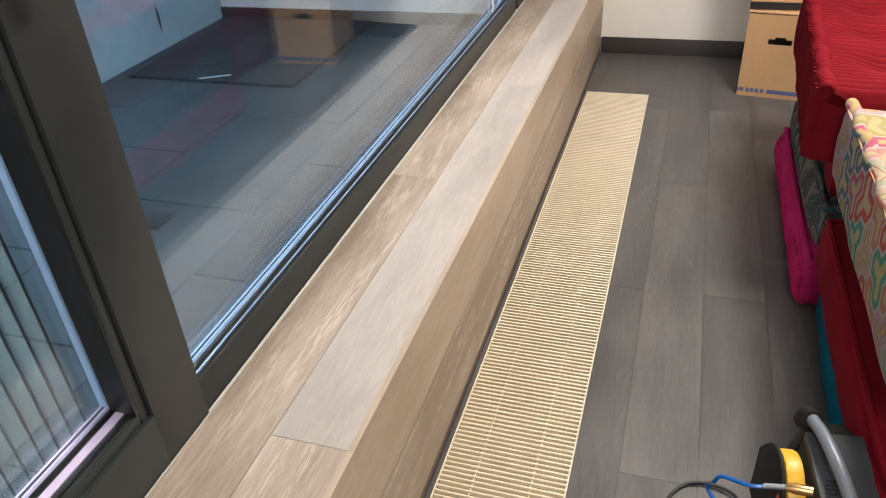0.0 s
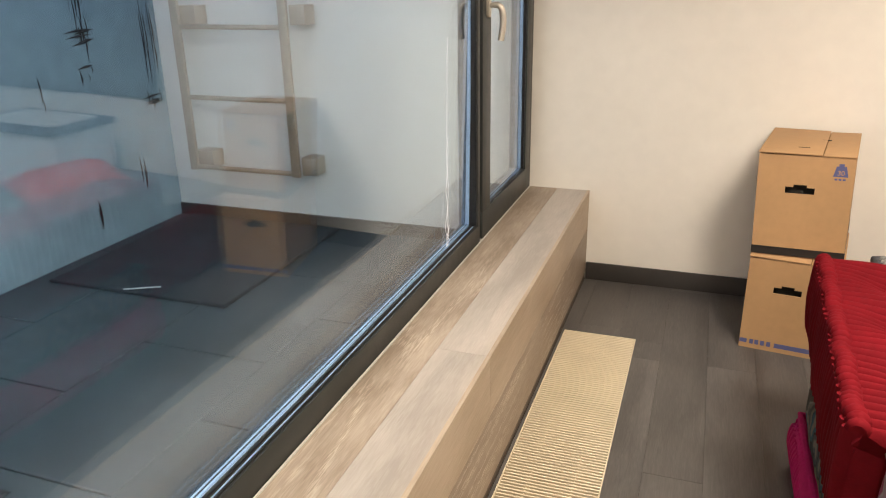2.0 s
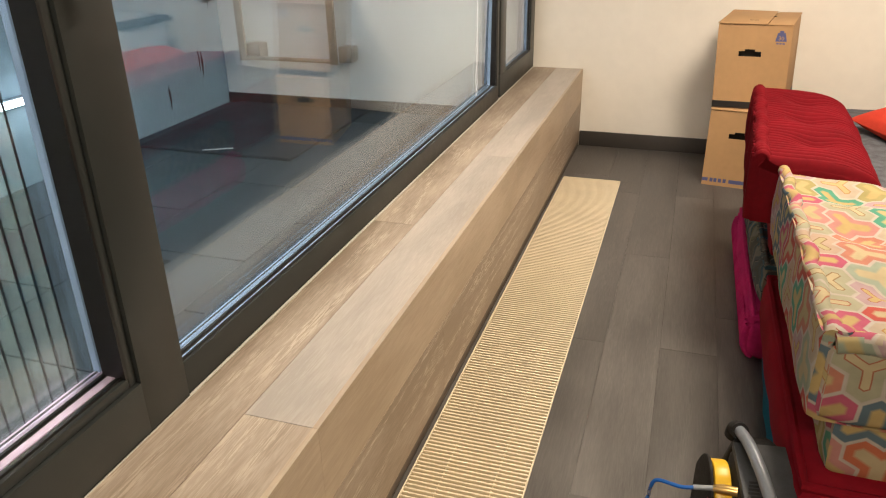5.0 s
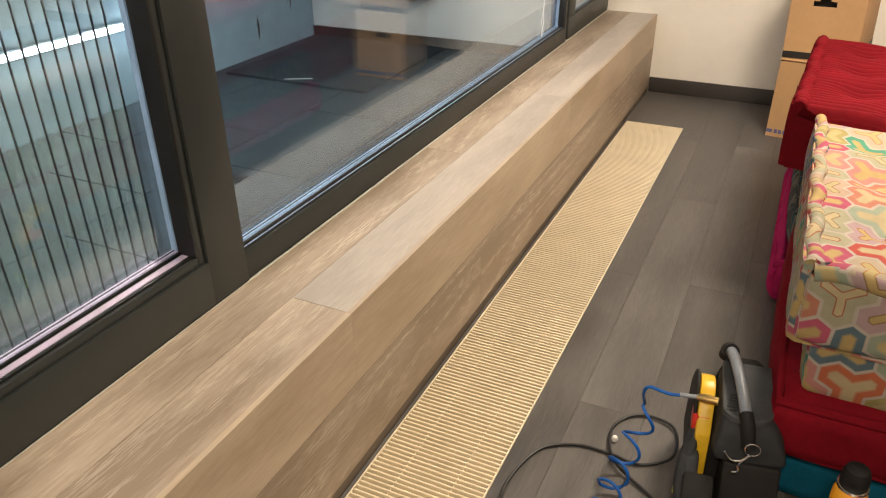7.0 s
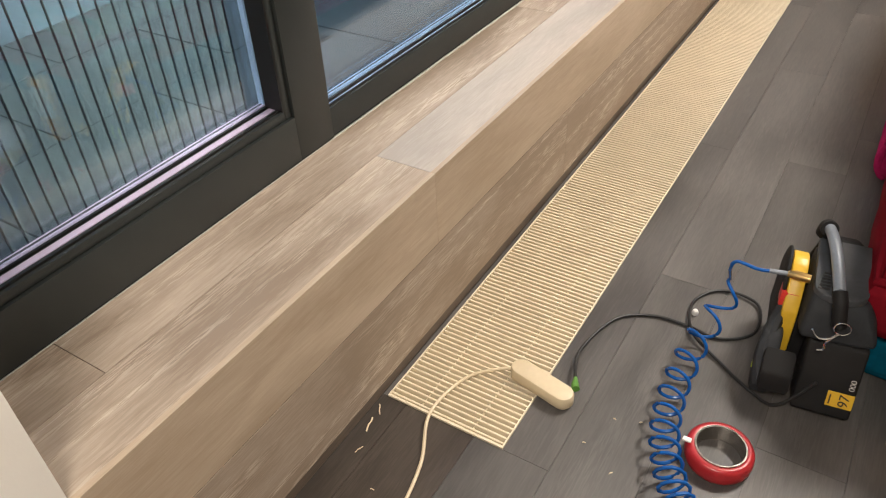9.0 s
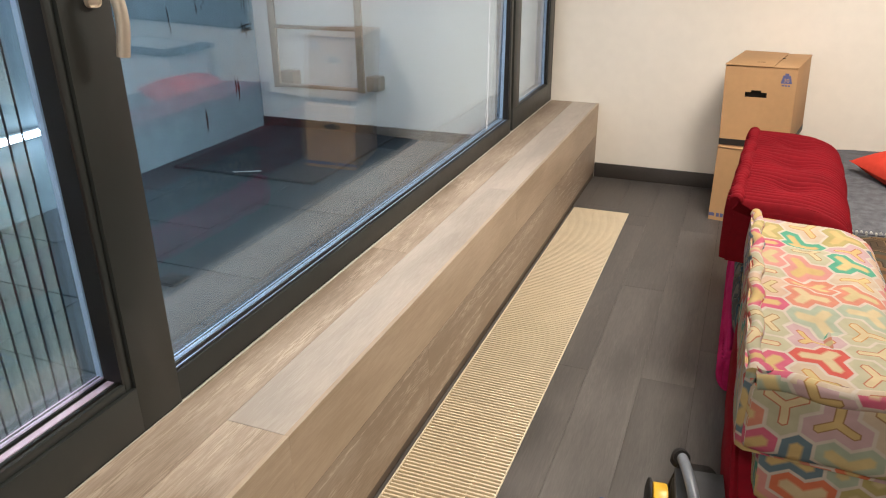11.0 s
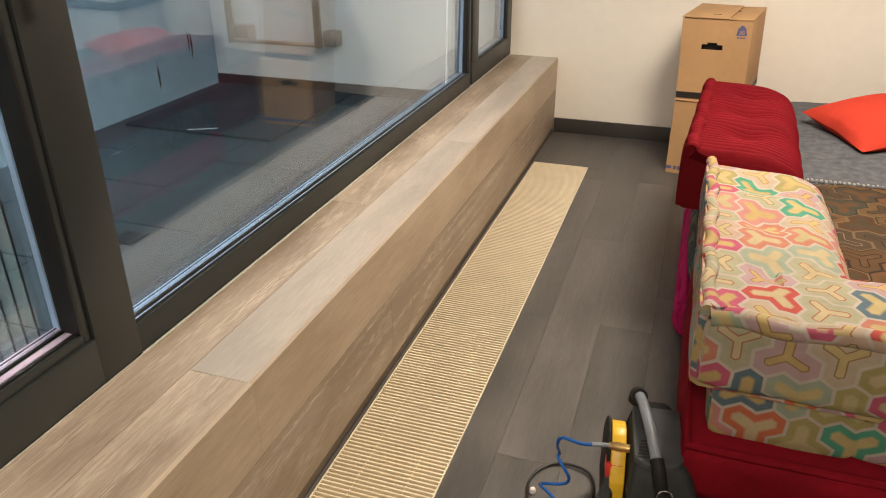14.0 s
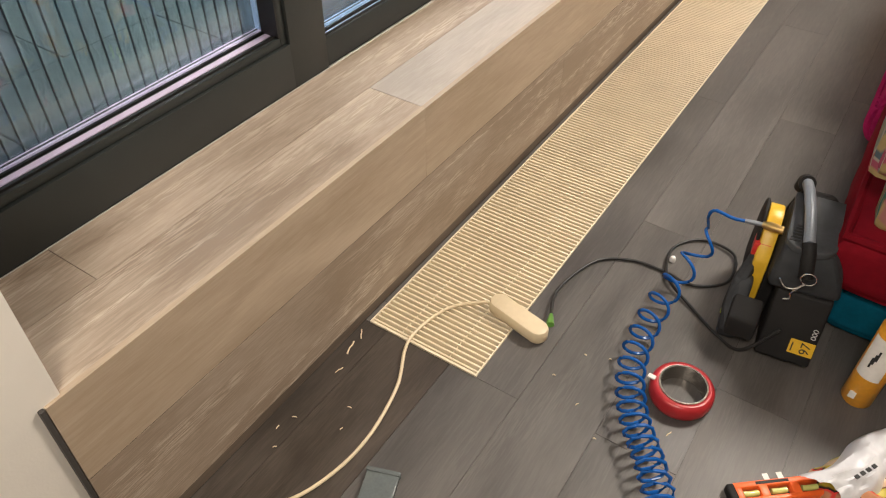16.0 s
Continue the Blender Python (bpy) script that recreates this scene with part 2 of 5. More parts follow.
GAP = mat("joint filler", (0.050, 0.043, 0.037), 0.9)
SKIRT = mat("dark brown skirting", (0.045, 0.040, 0.036), 0.5, noise_scale=6, amount=0.1)
ALU = mat("anthracite window frame", (0.023, 0.027, 0.026), 0.42, 0.0, noise_scale=3, amount=0.08, bump=0.05, bump_scale=400)
GASKET = mat("black rubber gasket", (0.008, 0.008, 0.008), 0.35)
# blue tint puts the reflected sky into the metal's colour
SPACER = mat("bright aluminium spacer with painted reflection", (0.44, 0.58, 0.80), 0.3, 0.5)
GLASS = glass_mat("window glass")
CREAM = mat("cream enamelled metal", (0.70, 0.61, 0.44), 0.45, noise_scale=8, amount=0.04)
# dark so that the trench floor carries the shade below the slats
SHAFT = mat("trench in painted shade", (0.09, 0.075, 0.055), 0.9)
HANDLE = mat("champagne aluminium", (0.62, 0.56, 0.47), 0.38, 0.7, noise_scale=20, amount=0.03)
CARD = mat("brown cardboard", (0.42, 0.25, 0.115), 0.8, noise_scale=4, amount=0.06, bump=0.12, bump_scale=120)
# near-black colour that paints in the shade of openings in the card
CARD_SHADE = mat("dark opening shade", (0.02, 0.018, 0.014), 0.9)
BLACKTAPE = mat("black cloth tape", (0.012, 0.011, 0.011), 0.5)
BLUEPRINT = mat("blue print", (0.085, 0.095, 0.22), 0.8)
REDVELVET = mat("red corduroy", (0.125, 0.0045, 0.008), 0.8, noise_scale=7, amount=0.14, bump=0.3, bump_scale=350)
REDDARK = mat("dark red velvet", (0.16, 0.005, 0.011), 0.85, noise_scale=6, amount=0.16, bump=0.25, bump_scale=250)
PINK = mat("magenta ribbed velvet", (0.38, 0.016, 0.10), 0.85, noise_scale=9, amount=0.18, bump=0.35, bump_scale=220)
TEAL = mat("petrol blue velvet", (0.006, 0.085, 0.14), 0.85, noise_scale=9, amount=0.18, bump=0.3, bump_scale=220)
ORANGE = mat("orange red cotton", (0.46, 0.045, 0.026), 0.8, noise_scale=5, amount=0.08, bump=0.25, bump_scale=300)
GREYWOVEN = mat("grey woven fabric", (0.078, 0.082, 0.094), 0.9, noise_scale=30, amount=0.35, bump=0.6, bump_scale=160)
PALE = mat("pale woven braid", (0.26, 0.26, 0.24), 0.9, noise_scale=60, amount=0.5, bump=0.5, bump_scale=120)
PRINTED = (
    ((0.298, 0.057, 0.044), (0.309, 0.127, 0.086), (0.059, 0.198, 0.132), (0.322, 0.149, 0.132), (0.228, 0.194, 0.079), (0.327, 0.097, 0.047), (0.073, 0.107, 0.128), (0.207, 0.237, 0.180), (0.294, 0.065, 0.105)),
    ((0.300, 0.246, 0.184), (0.278, 0.195, 0.202), (0.247, 0.237, 0.163), (0.310, 0.226, 0.169)),
    0.066,
    ((0.320, 0.286, 0.244), (0.314, 0.271, 0.233)),
    ((0.234, 0.077, 0.044), (0.271, 0.131, 0.040), (0.170, 0.103, 0.045)),
    ((0.319, 0.252, 0.120), (0.313, 0.229, 0.097), (0.325, 0.265, 0.159), (0.302, 0.252, 0.136)),
)
HEXAGON = trefoil_fabric("bright trefoil velvet", *PRINTED, turned=True)
HEXFRONT = trefoil_fabric("bright trefoil velvet, upright", *PRINTED)
KILIM = trefoil_fabric(
    "brown kilim velvet",
    ((0.061, 0.032, 0.016), (0.094, 0.049, 0.022), (0.047, 0.036, 0.024), (0.108, 0.054, 0.022), (0.043, 0.042, 0.030)),
    ((0.072, 0.040, 0.019), (0.094, 0.056, 0.024), (0.054, 0.036, 0.022)),
    0.085,
    ((0.025, 0.016, 0.010), (0.115, 0.079, 0.043)),
    ((0.014, 0.009, 0.006), (0.158, 0.115, 0.072)),
    ((0.079, 0.043, 0.020), (0.050, 0.036, 0.022)),
)
FLORAL = trefoil_fabric(
    "dark floral velvet",
    ((0.05, 0.06, 0.065), (0.12, 0.10, 0.08), (0.03, 0.07, 0.09), (0.09, 0.085, 0.05)),
    ((0.03, 0.032, 0.035), (0.06, 0.055, 0.045), (0.12, 0.11, 0.09)),
    0.055,
    ((0.02, 0.02, 0.02), (0.16, 0.15, 0.12)),
    ((0.02, 0.02, 0.02), (0.05, 0.11, 0.12)),
    ((0.14, 0.13, 0.10), (0.05, 0.05, 0.045)),
)
BLACKPL = mat("black plastic", (0.012, 0.0115, 0.0115), 0.65, noise_scale=12, amount=0.2, bump=0.2, bump_scale=500)
GREYPL = mat("worn grey plastic", (0.026, 0.028, 0.031), 0.6, noise_scale=14, amount=0.25, bump=0.2, bump_scale=400)
for m in (BLACKPL, GREYPL):
    m.node_tree.nodes["Principled BSDF"].inputs["Specular IOR Level"].default_value = 0.25
YELLOW = mat("yellow plastic", (0.62, 0.38, 0.012), 0.4, noise_scale=10, amount=0.06)
REDPL = mat("red plastic", (0.55, 0.03, 0.02), 0.4, noise_scale=10, amount=0.08)
STEEL = mat("grey steel tube", (0.20, 0.22, 0.25), 0.4, 0.2, noise_scale=25, amount=0.1)
CHROME = mat("chrome", (0.8, 0.8, 0.8), 0.15, 1.0)
BRASS = mat("brass", (0.62, 0.42, 0.16), 0.3, 1.0, noise_scale=40, amount=0.1)
BLUEHOSE = mat("blue polyurethane hose", (0.010, 0.085, 0.33), 0.25, noise_scale=15, amount=0.06)
BLACKCABLE = mat("black cable", (0.012, 0.012, 0.012), 0.5, noise_scale=30, amount=0.15)
GREENPL = mat("green plug", (0.10, 0.24, 0.035), 0.45)
IVORY = mat("ivory plastic", (0.60, 0.50, 0.33), 0.42, noise_scale=9, amount=0.05)
TAPERED = mat("red adhesive tape", (0.36, 0.018, 0.022), 0.30, noise_scale=12, amount=0.08)
TAPECORE = mat("printed paper core", (0.40, 0.37, 0.33), 0.18, 0.85, noise_scale=60, amount=0.3)
CANYELLOW = mat("yellow orange lacquer", (0.72, 0.33, 0.02), 0.32, noise_scale=14, amount=0.1)
PAPER = mat("white paper label", (0.72, 0.70, 0.66), 0.7, noise_scale=12, amount=0.06)
PAPERLINE = mat("off-white sealant", (0.55, 0.53, 0.48), 0.6)
PRINT = mat("black print", (0.02, 0.02, 0.02), 0.7)
LEVELOR = mat("orange plastic", (0.80, 0.13, 0.02), 0.4, noise_scale=10, amount=0.06)
VIAL = mat("yellow green vial", (0.50, 0.52, 0.16), 0.15)
CHIP = mat("pale wood shaving", (0.74, 0.61, 0.41), 0.8)
CLEARPL = mat("grey translucent plastic", (0.11, 0.125, 0.125), 0.2, noise_scale=20, amount=0.1)
CONCRETE = mat("grey rendered wall", (0.23, 0.31, 0.36), 0.9, noise_scale=1.4, amount=0.16, bump=0.5, bump_scale=70)
SLAB = mat("dark terrace slab", (0.052, 0.066, 0.070), 0.8, noise_scale=2.5, amount=0.2)
MATRUBBER = mat("dark rubber mat", (0.030, 0.036, 0.040), 0.85, noise_scale=5, amount=0.2, bump=0.5, bump_scale=150)
LADDERM = mat("weathered steel", (0.46, 0.37, 0.28), 0.4, 0.6, noise_scale=8, amount=0.12)
WHITEPL = mat("white plastic", (0.75, 0.77, 0.78), 0.35)
DARKPANEL = mat("dark grey board", (0.03, 0.035, 0.04), 0.6, noise_scale=2, amount=0.2)
TUBE = glow("white light tube", (1.0, 0.95, 0.9), 14.0)
SHADE = glow("warm lamp shade", (1.0, 0.80, 0.52), 2.2)
SCREENLINE = mat("black pleat thread", (0.012, 0.013, 0.014), 0.8)
MESH = veil("pleated screen mesh", (0.42, 0.48, 0.42), 0.34)
RESIDUE = mat("clear tape edge", (0.80, 0.82, 0.84), 0.25)

# ---- mesh helpers ----


def finish(name, bm, material, parent=None, label="", smooth=True, m=None):
    """Links a bmesh as one mesh object with box-projected coordinates in metres."""
    uv = bm.loops.layers.uv.verify()
    for f in bm.faces:
        nx, ny, nz = (abs(c) for c in f.normal)
        for lp in f.loops:
            x, y, z = lp.vert.co
            lp[uv].uv = (x, y) if nz >= max(nx, ny) else ((y, z) if nx > ny else (x, z))
    me = bpy.data.meshes.new(name)
    bm.to_mesh(me)
    bm.free()
    me.materials.append(material)
    if smooth:
        me.shade_smooth()
        me.set_sharp_from_angle(angle=radians(40))
    ob = new(name, me)
    if m is not None:
        ob.matrix_world = m
    if parent is not None:
        ob.parent = parent
    if label:
        ob["label"] = label
    return ob


def part(name, bm, material, parent, label="", smooth=True):
    return finish(name, bm, material, parent, label, smooth)


def structure(name, bm, material, label, category, smooth=True):
    return tagged(finish(name, bm, material, None, "", smooth), label, category, kind="structure")


def thing(name, m, label, category, group=""):
    ob = new(name)
    ob.empty_display_size = 0.05
    ob.matrix_world = m
    return tagged(ob, label, category, group)


def bx(x0, x1, y0, y1, z0, z1, bevel=0.0, seg=2, bm=None):
    """A box between two corners, its edges rounded; into bm where one is given."""
    b = bmesh.new()
    bmesh.ops.create_cube(b, size=1)
    for v in b.verts:
        v.co = ((x0 + x1) / 2 + v.co.x * (x1 - x0), (y0 + y1) / 2 + v.co.y * (y1 - y0), (z0 + z1) / 2 + v.co.z * (z1 - z0))
    if bevel:
        bmesh.ops.bevel(b, geom=b.edges[:], offset=bevel, segments=seg, affect="EDGES", profile=0.5)
    return merge(bm, b)


def merge(bm, b):
    if bm is None:
        return b
    me = bpy.data.meshes.new("join")
    b.to_mesh(me)
    b.free()
    bm.from_mesh(me)
    bpy.data.meshes.remove(me)
    return bm


def tube(points, r, sides=8, bm=None, closed=False, radii=None):
    """A round tube along points."""
    pts = [Vector(p) for p in points]
    b = bmesh.new()
    rings, up = [], Vector((0, 0, 1))
    count = len(pts)
    for k, p in enumerate(pts):
        a = pts[(k - 1) % count] if (closed or k) else p
        c = pts[(k + 1) % count] if (closed or k < count - 1) else p
        d = (c - a).normalized()
        side = d.cross(up)
        if side.length < 1e-4:
            side = d.cross(Vector((0, 1, 0)))
        side.normalize()
        nup = side.cross(d)
        up = nup if abs(d.z) > 0.9 else Vector((0, 0, 1))
        rr = radii[k] if radii else r
        rings.append([b.verts.new(p + (side * math.cos(q) + nup * math.sin(q)) * rr) for q in (2 * math.pi * j / sides for j in range(sides))])
    pairs = list(zip(rings, rings[1:])) + ([(rings[-1], rings[0])] if closed else [])
    for u, w in pairs:
        for j in range(sides):
            b.faces.new((u[j], w[j], w[(j + 1) % sides], u[(j + 1) % sides]))
    if not closed:
        b.faces.new(rings[0])
        b.faces.new(rings[-1][::-1])
    bmesh.ops.recalc_face_normals(b, faces=b.faces[:])
    return merge(bm, b)


def smooth_path(points, steps=8):
    """A Catmull-Rom curve through points."""
    p = [Vector(q) for q in points]
    p = [p[0] * 2 - p[1]] + p + [p[-1] * 2 - p[-2]]
    out = []
    for k in range(1, len(p) - 2):
        for s in range(steps):
            t = s / steps
            a, b, c, d = p[k - 1], p[k], p[k + 1], p[k + 2]
            out.append(0.5 * ((2 * b) + (c - a) * t + (2 * a - 5 * b + 4 * c - d) * t * t + (3 * b - a - 3 * c + d) * t**3))
    return out + [p[-2]]


def lathe(profile, sides=32, bm=None, centre=(0, 0)):
    """A body turned about z from (radius, height) pairs; closed where the ends reach the axis."""
    b = bmesh.new()
    rings = []
    for r, z in profile:
        rings.append([b.verts.new((centre[0] + r * math.cos(q), centre[1] + r * math.sin(q), z)) for q in (2 * math.pi * j / sides for j in range(sides))])
    for u, w in zip(rings, rings[1:]):
        for j in range(sides):
            b.faces.new((u[j], u[(j + 1) % sides], w[(j + 1) % sides], w[j]))
    if profile[0] != profile[-1]:
        b.faces.new(rings[0][::-1])
        b.faces.new(rings[-1])
    bmesh.ops.remove_doubles(b, verts=b.verts[:], dist=1e-6)
    bmesh.ops.recalc_face_normals(b, faces=b.faces[:])
    return merge(bm, b)


def soft_block(x0, x1, y0, y1, z0, z1, r=0.035, bulge=0.012, cut=14, wrinkle=0.006, seed=0):
    """A stuffed block: rounded edges, bulging faces, uneven cloth."""
    b = bmesh.new()
    sx, sy, sz = x1 - x0, y1 - y0, z1 - z0
    bmesh.ops.create_cube(b, size=1)
    bmesh.ops.subdivide_edges(b, edges=b.edges[:], cuts=cut, use_grid_fill=True)
    half = Vector((sx / 2, sy / 2, sz / 2))
    mid = Vector(((x0 + x1) / 2, (y0 + y1) / 2, (z0 + z1) / 2))
    for v in b.verts:
        u = Vector([2 * c for c in v.co])
        p = Vector([math.copysign(abs(c) ** 0.85, c) * h for c, h in zip(u, half)])
        core = Vector([max(-h + r, min(h - r, c)) for c, h in zip(p, half)])
        d = p - core
        if d.length > 1e-9:
            p = core + d.normalized() * min(r, max(abs(c) for c in d))
        nrm = d.normalized() if d.length > 1e-9 else Vector((0, 0, 1))
        fall = 1.0
        for c, ax in zip(u, nrm):
            fall *= 1 if abs(ax) > 0.6 else (1 - c * c)
        w = noise.noise((p + mid) * 9 + Vector((seed, 0, 0))) * wrinkle
        v.co = mid + p + nrm * (bulge * fall + w)
    bmesh.ops.recalc_face_normals(b, faces=b.faces[:])
    return b


def backrest(x0, x1, y0, y1, z0, z1, rib=0.0, tufts=(), ny=60, seed=0, drop=0.10):
    """A wedge cushion along y: upright back at x0, a flat top that rolls over to the seat at x1."""
    w, h = x1 - x0, z1 - z0
    prof = []
    outline = [(0.0, 0.0), (-0.012, 0.45), (0.0, 0.97), (0.03, 1.0), (0.25, 1.0), (0.5, 0.985), (0.72, 0.93), (0.88, 0.78), (0.97, 0.5), (1.0, 0.12), (0.97, 0.0)]
    line = smooth_path([(x0 + a * w, 0, z0 + c * h) for a, c in outline], 6)
    b = bmesh.new()
    rows = []
    for k in range(ny + 1):
        t = k / ny
        y = y0 + t * (y1 - y0)
        edge = min(1.0, min(t, 1 - t) * (y1 - y0) / 0.03)
        shrink = 0.02 * (1 - math.sqrt(max(0.0, 1 - (1 - edge) ** 2)))
        row = []
        for j, p in enumerate(line):
            a = line[max(0, j - 1)]
            c = line[min(len(line) - 1, j + 1)]
            d = c - a
            nrm = Vector((-d.z, 0, d.x)).normalized()
            if nrm.z < -0.2 or (j > 2 and nrm.z < 0 and p.z > z0 + 0.5 * h):
                nrm = -nrm
            if p.x < x0 + 0.02 * w:
                nrm = Vector((-1, 0, 0))
            q = Vector((p.x, y, p.z))
            amount = noise.noise(q * 8 + Vector((seed, 0, 0))) * 0.006
            bend = 0.0
            for ty, tx in tufts:
                r2 = ((y - ty) / 0.10) ** 2 + ((p.x - tx) / 0.10) ** 2
                amount -= 0.028 * math.exp(-r2 * 2.2) * (1 if p.z > z0 + 0.6 * h else 0)
                bend += (y - ty) * 0.35 * math.exp(-r2)
            if rib:
                amount += 0.023 * abs(math.sin(math.pi * (y + bend + 0.006 * noise.noise(q * 5)) / rib)) ** 0.7 - 0.015
            row.append(b.verts.new(q + nrm * (amount - shrink)))
        rows.append(row)
    for u, v in zip(rows, rows[1:]):
        for j in range(len(u) - 1):
            b.faces.new((u[j], v[j], v[j + 1], u[j + 1]))
        b.faces.new((u[-1], v[-1], v[0], u[0]))
    for row in (rows[0], rows[-1]):
        mid = b.verts.new(sum((v.co for v in row), Vector()) / len(row))
        for j in range(len(row)):
            b.faces.new((row[j], row[(j + 1) % len(row)], mid))
    bmesh.ops.recalc_face_normals(b, faces=b.faces[:])
    return b


def letters(text, size, material, parent, m, name="lettering", thick=0.0004):
    """Flat characters in the built-in font, as a mesh."""
    cu = bpy.data.curves.new(name, "FONT")
    cu.body, cu.size, cu.extrude, cu.align_x, cu.align_y = text, size, thick, "CENTER", "CENTER"
    ob = new(name, cu)
    bpy.context.view_layer.update()
    me = bpy.data.meshes.new_from_object(ob.evaluated_get(bpy.context.evaluated_depsgraph_get()))
    bpy.data.objects.remove(ob)
    me.materials.clear()
    me.materials.append(material)
    out = new(name, me)
    out.parent = parent
    out.matrix_local = m
    return out


# ---- the plan ----
XF = -0.755      # room face of the window frame
XL = -0.450      # front of the window bench
ZL = 0.471       # top of the window bench
YN = 4.386       # far wall
YS = -0.085      # end of the window recess
XE, YB, ZC = 4.2, -3.2, 2.6
ZT = 0.125       # terrace

# ---- shell ----
GX0, GX1, GY0, GY1 = -0.437, -0.129, 0.600, 3.755      # trench of the floor heater
b = bx(GX1, XE + 0.15, YB - 0.15, YN + 0.15, -0.15, -0.004)
bx(XL - 0.02, GX1, YB - 0.15, GY0, -0.15, -0.004, bm=b)
bx(XL - 0.02, GX1, GY1, YN + 0.15, -0.15, -0.004, bm=b)
bx(XL - 0.02, GX0, GY0, GY1, -0.15, -0.004, bm=b)
bx(GX0, GX1, GY0, GY1, -0.15, -0.10, bm=b)
floor = structure("floor", b, GAP, "dark grey oak plank floor with fine joints", "floor", False)
structure("ceiling", bx(XF - 0.2, XE + 0.15, YB - 0.15, YN + 0.15, ZC, ZC + 0.15), CEIL, "plain white ceiling", "ceiling", False)
structure("wall_north", bx(XF - 0.1, XE + 0.15, YN, YN + 0.15, -0.15, ZC), PLASTER, "smooth white plastered wall behind the boxes", "wall", False)
structure("wall_east", bx(XE, XE + 0.15, YB, YN, -0.15, ZC), PLASTER, "plain white plastered wall", "wall", False)
structure("wall_south", bx(XL - 0.01, XE + 0.15, YB - 0.15, YB, -0.15, ZC), PLASTER, "plain white plastered wall", "wall", False)
structure("wall_pier", bx(XF - 0.10, XL - 0.006, YB - 0.15, YS, -0.15, ZC, 0.004), PLASTER, "white wall pier at the end of the window bench", "wall")
structure("lintel", bx(XF - 0.10, XF + 0.0, YS, YN, 2.32, ZC), PLASTER, "white lintel above the windows", "wall", False)
structure("wall_below_window", bx(XF - 0.10, XF, YS, YN, -0.15, ZL - 0.005), PLASTER, "low wall under the windows", "wall", False)
structure("baseboard", bx(XL + 0.003, XE, YN - 0.013, YN - 0.0005, 0, 0.092, 0.003), SKIRT, "dark brown skirting board along the wall", "baseboard")

# ---- window bench ----
bench = structure("window_bench", bx(XF + 0.001, XL - 0.012, YS + 0.001, YN - 0.001, 0.0, ZL - 0.012), BENCHGAP, "window bench clad in grey brown oak planks", "bench", False)


def plank(parent, x0, x1, y0, y1, z0, z1, material, gap=0.0008):
    ob = part("plank", bx(x0 + gap, x1 - gap, y0 + gap, y1 - gap, z0, z1), material, parent, smooth=False)
    return ob


XS = -0.612
for x0, x1, cuts in ((XF + 0.002, XS, (YS, 0.10, 1.86, YN)), (XS, XL - 0.010, (YS, 0.872, 2.60, YN))):
    for y0, y1 in zip(cuts, cuts[1:]):
        plank(bench, x0, x1, y0, y1, ZL - 0.012, ZL, LEDGEPALE if x0 == XS and y0 > 0.8 else LEDGEWOOD)
ZM = 0.272
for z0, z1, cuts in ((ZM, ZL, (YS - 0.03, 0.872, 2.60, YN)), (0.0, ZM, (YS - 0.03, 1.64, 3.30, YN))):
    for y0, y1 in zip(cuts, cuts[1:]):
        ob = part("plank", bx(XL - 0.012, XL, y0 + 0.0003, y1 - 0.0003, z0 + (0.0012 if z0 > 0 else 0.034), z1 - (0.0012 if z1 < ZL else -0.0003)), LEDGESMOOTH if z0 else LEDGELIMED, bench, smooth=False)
part("joint", bx(XL - 0.0115, XL - 0.0010, YS - 0.028, YN - 0.002, ZM - 0.0015, ZM + 0.0015), BENCHGAP, bench, "thin brown joint between the front planks", smooth=False)
# darker brown strip below the lower front planks
part("plinth", bx(XL - 0.0118, XL - 0.002, YS - 0.028, YN - 0.002, 0.0003, 0.0338), FOOTWOOD, bench, "dark brown strip along the foot", smooth=False)
structure("bench_end_trim", bx(XL - 0.008, XL + 0.002, YS - 0.040, YS - 0.031, 0, ZL + 0.001, 0.002), SKIRT, "thin dark brown edge strip on the bench end", "trim")

structure("sealant_line", bx(XF + 0.0045, XF + 0.0062, YS + 0.002, YN - 0.002, ZL + 0.0003, ZL + 0.0015), PAPERLINE, "thin pale sealant line along the window frame", "trim", False)

# ---- windows ----


def bar(name, parent, *c, bevel=0.003, material=None, label=""):
    return part(name, bx(*c, bevel), material or ALU, parent, label)


def pane(parent, y0, y1, z0, z1, d=0.017, lean=0.0, spacer=None):
    """Two panes with a spacer between them; lean: degrees by which they stand out of plumb."""
    m = Matrix.Translation((XF - d, 0, z0)) @ Matrix.Rotation(radians(lean), 4, "Y") @ Matrix.Translation((d - XF, 0, -z0))
    made = []
    for x in (0.005, 0.026):
        g = part("glass_pane", bx(XF - d - x, XF - d - x + 0.005, y0, y1, z0, z1), GLASS, parent, "clear double glazing", smooth=False)
        g.visible_shadow = False
        made.append(g)
    e = 0.011
    for k, c in enumerate(((y0, y1, z0, z0 + e), (y0, y0 + e, z0 + e, z1), (y1 - e, y1, z0 + e, z1))):
        made.append(part("spacer", bx(XF - d - 0.020, XF - d - 0.006, *c), GASKET if k == 1 else SPACER if k == 2 else spacer or SPACER, parent, "" if k == 1 else "bright aluminium spacer with painted reflection", smooth=False))
    made.append(part("gasket", bx(XF - d - 0.0145, XF - d - 0.0105, y0 + e, y1 - e, z0 + e, z0 + e + 0.0012), GASKET, parent, smooth=False))
    for ob in made:
        ob.matrix_local = m


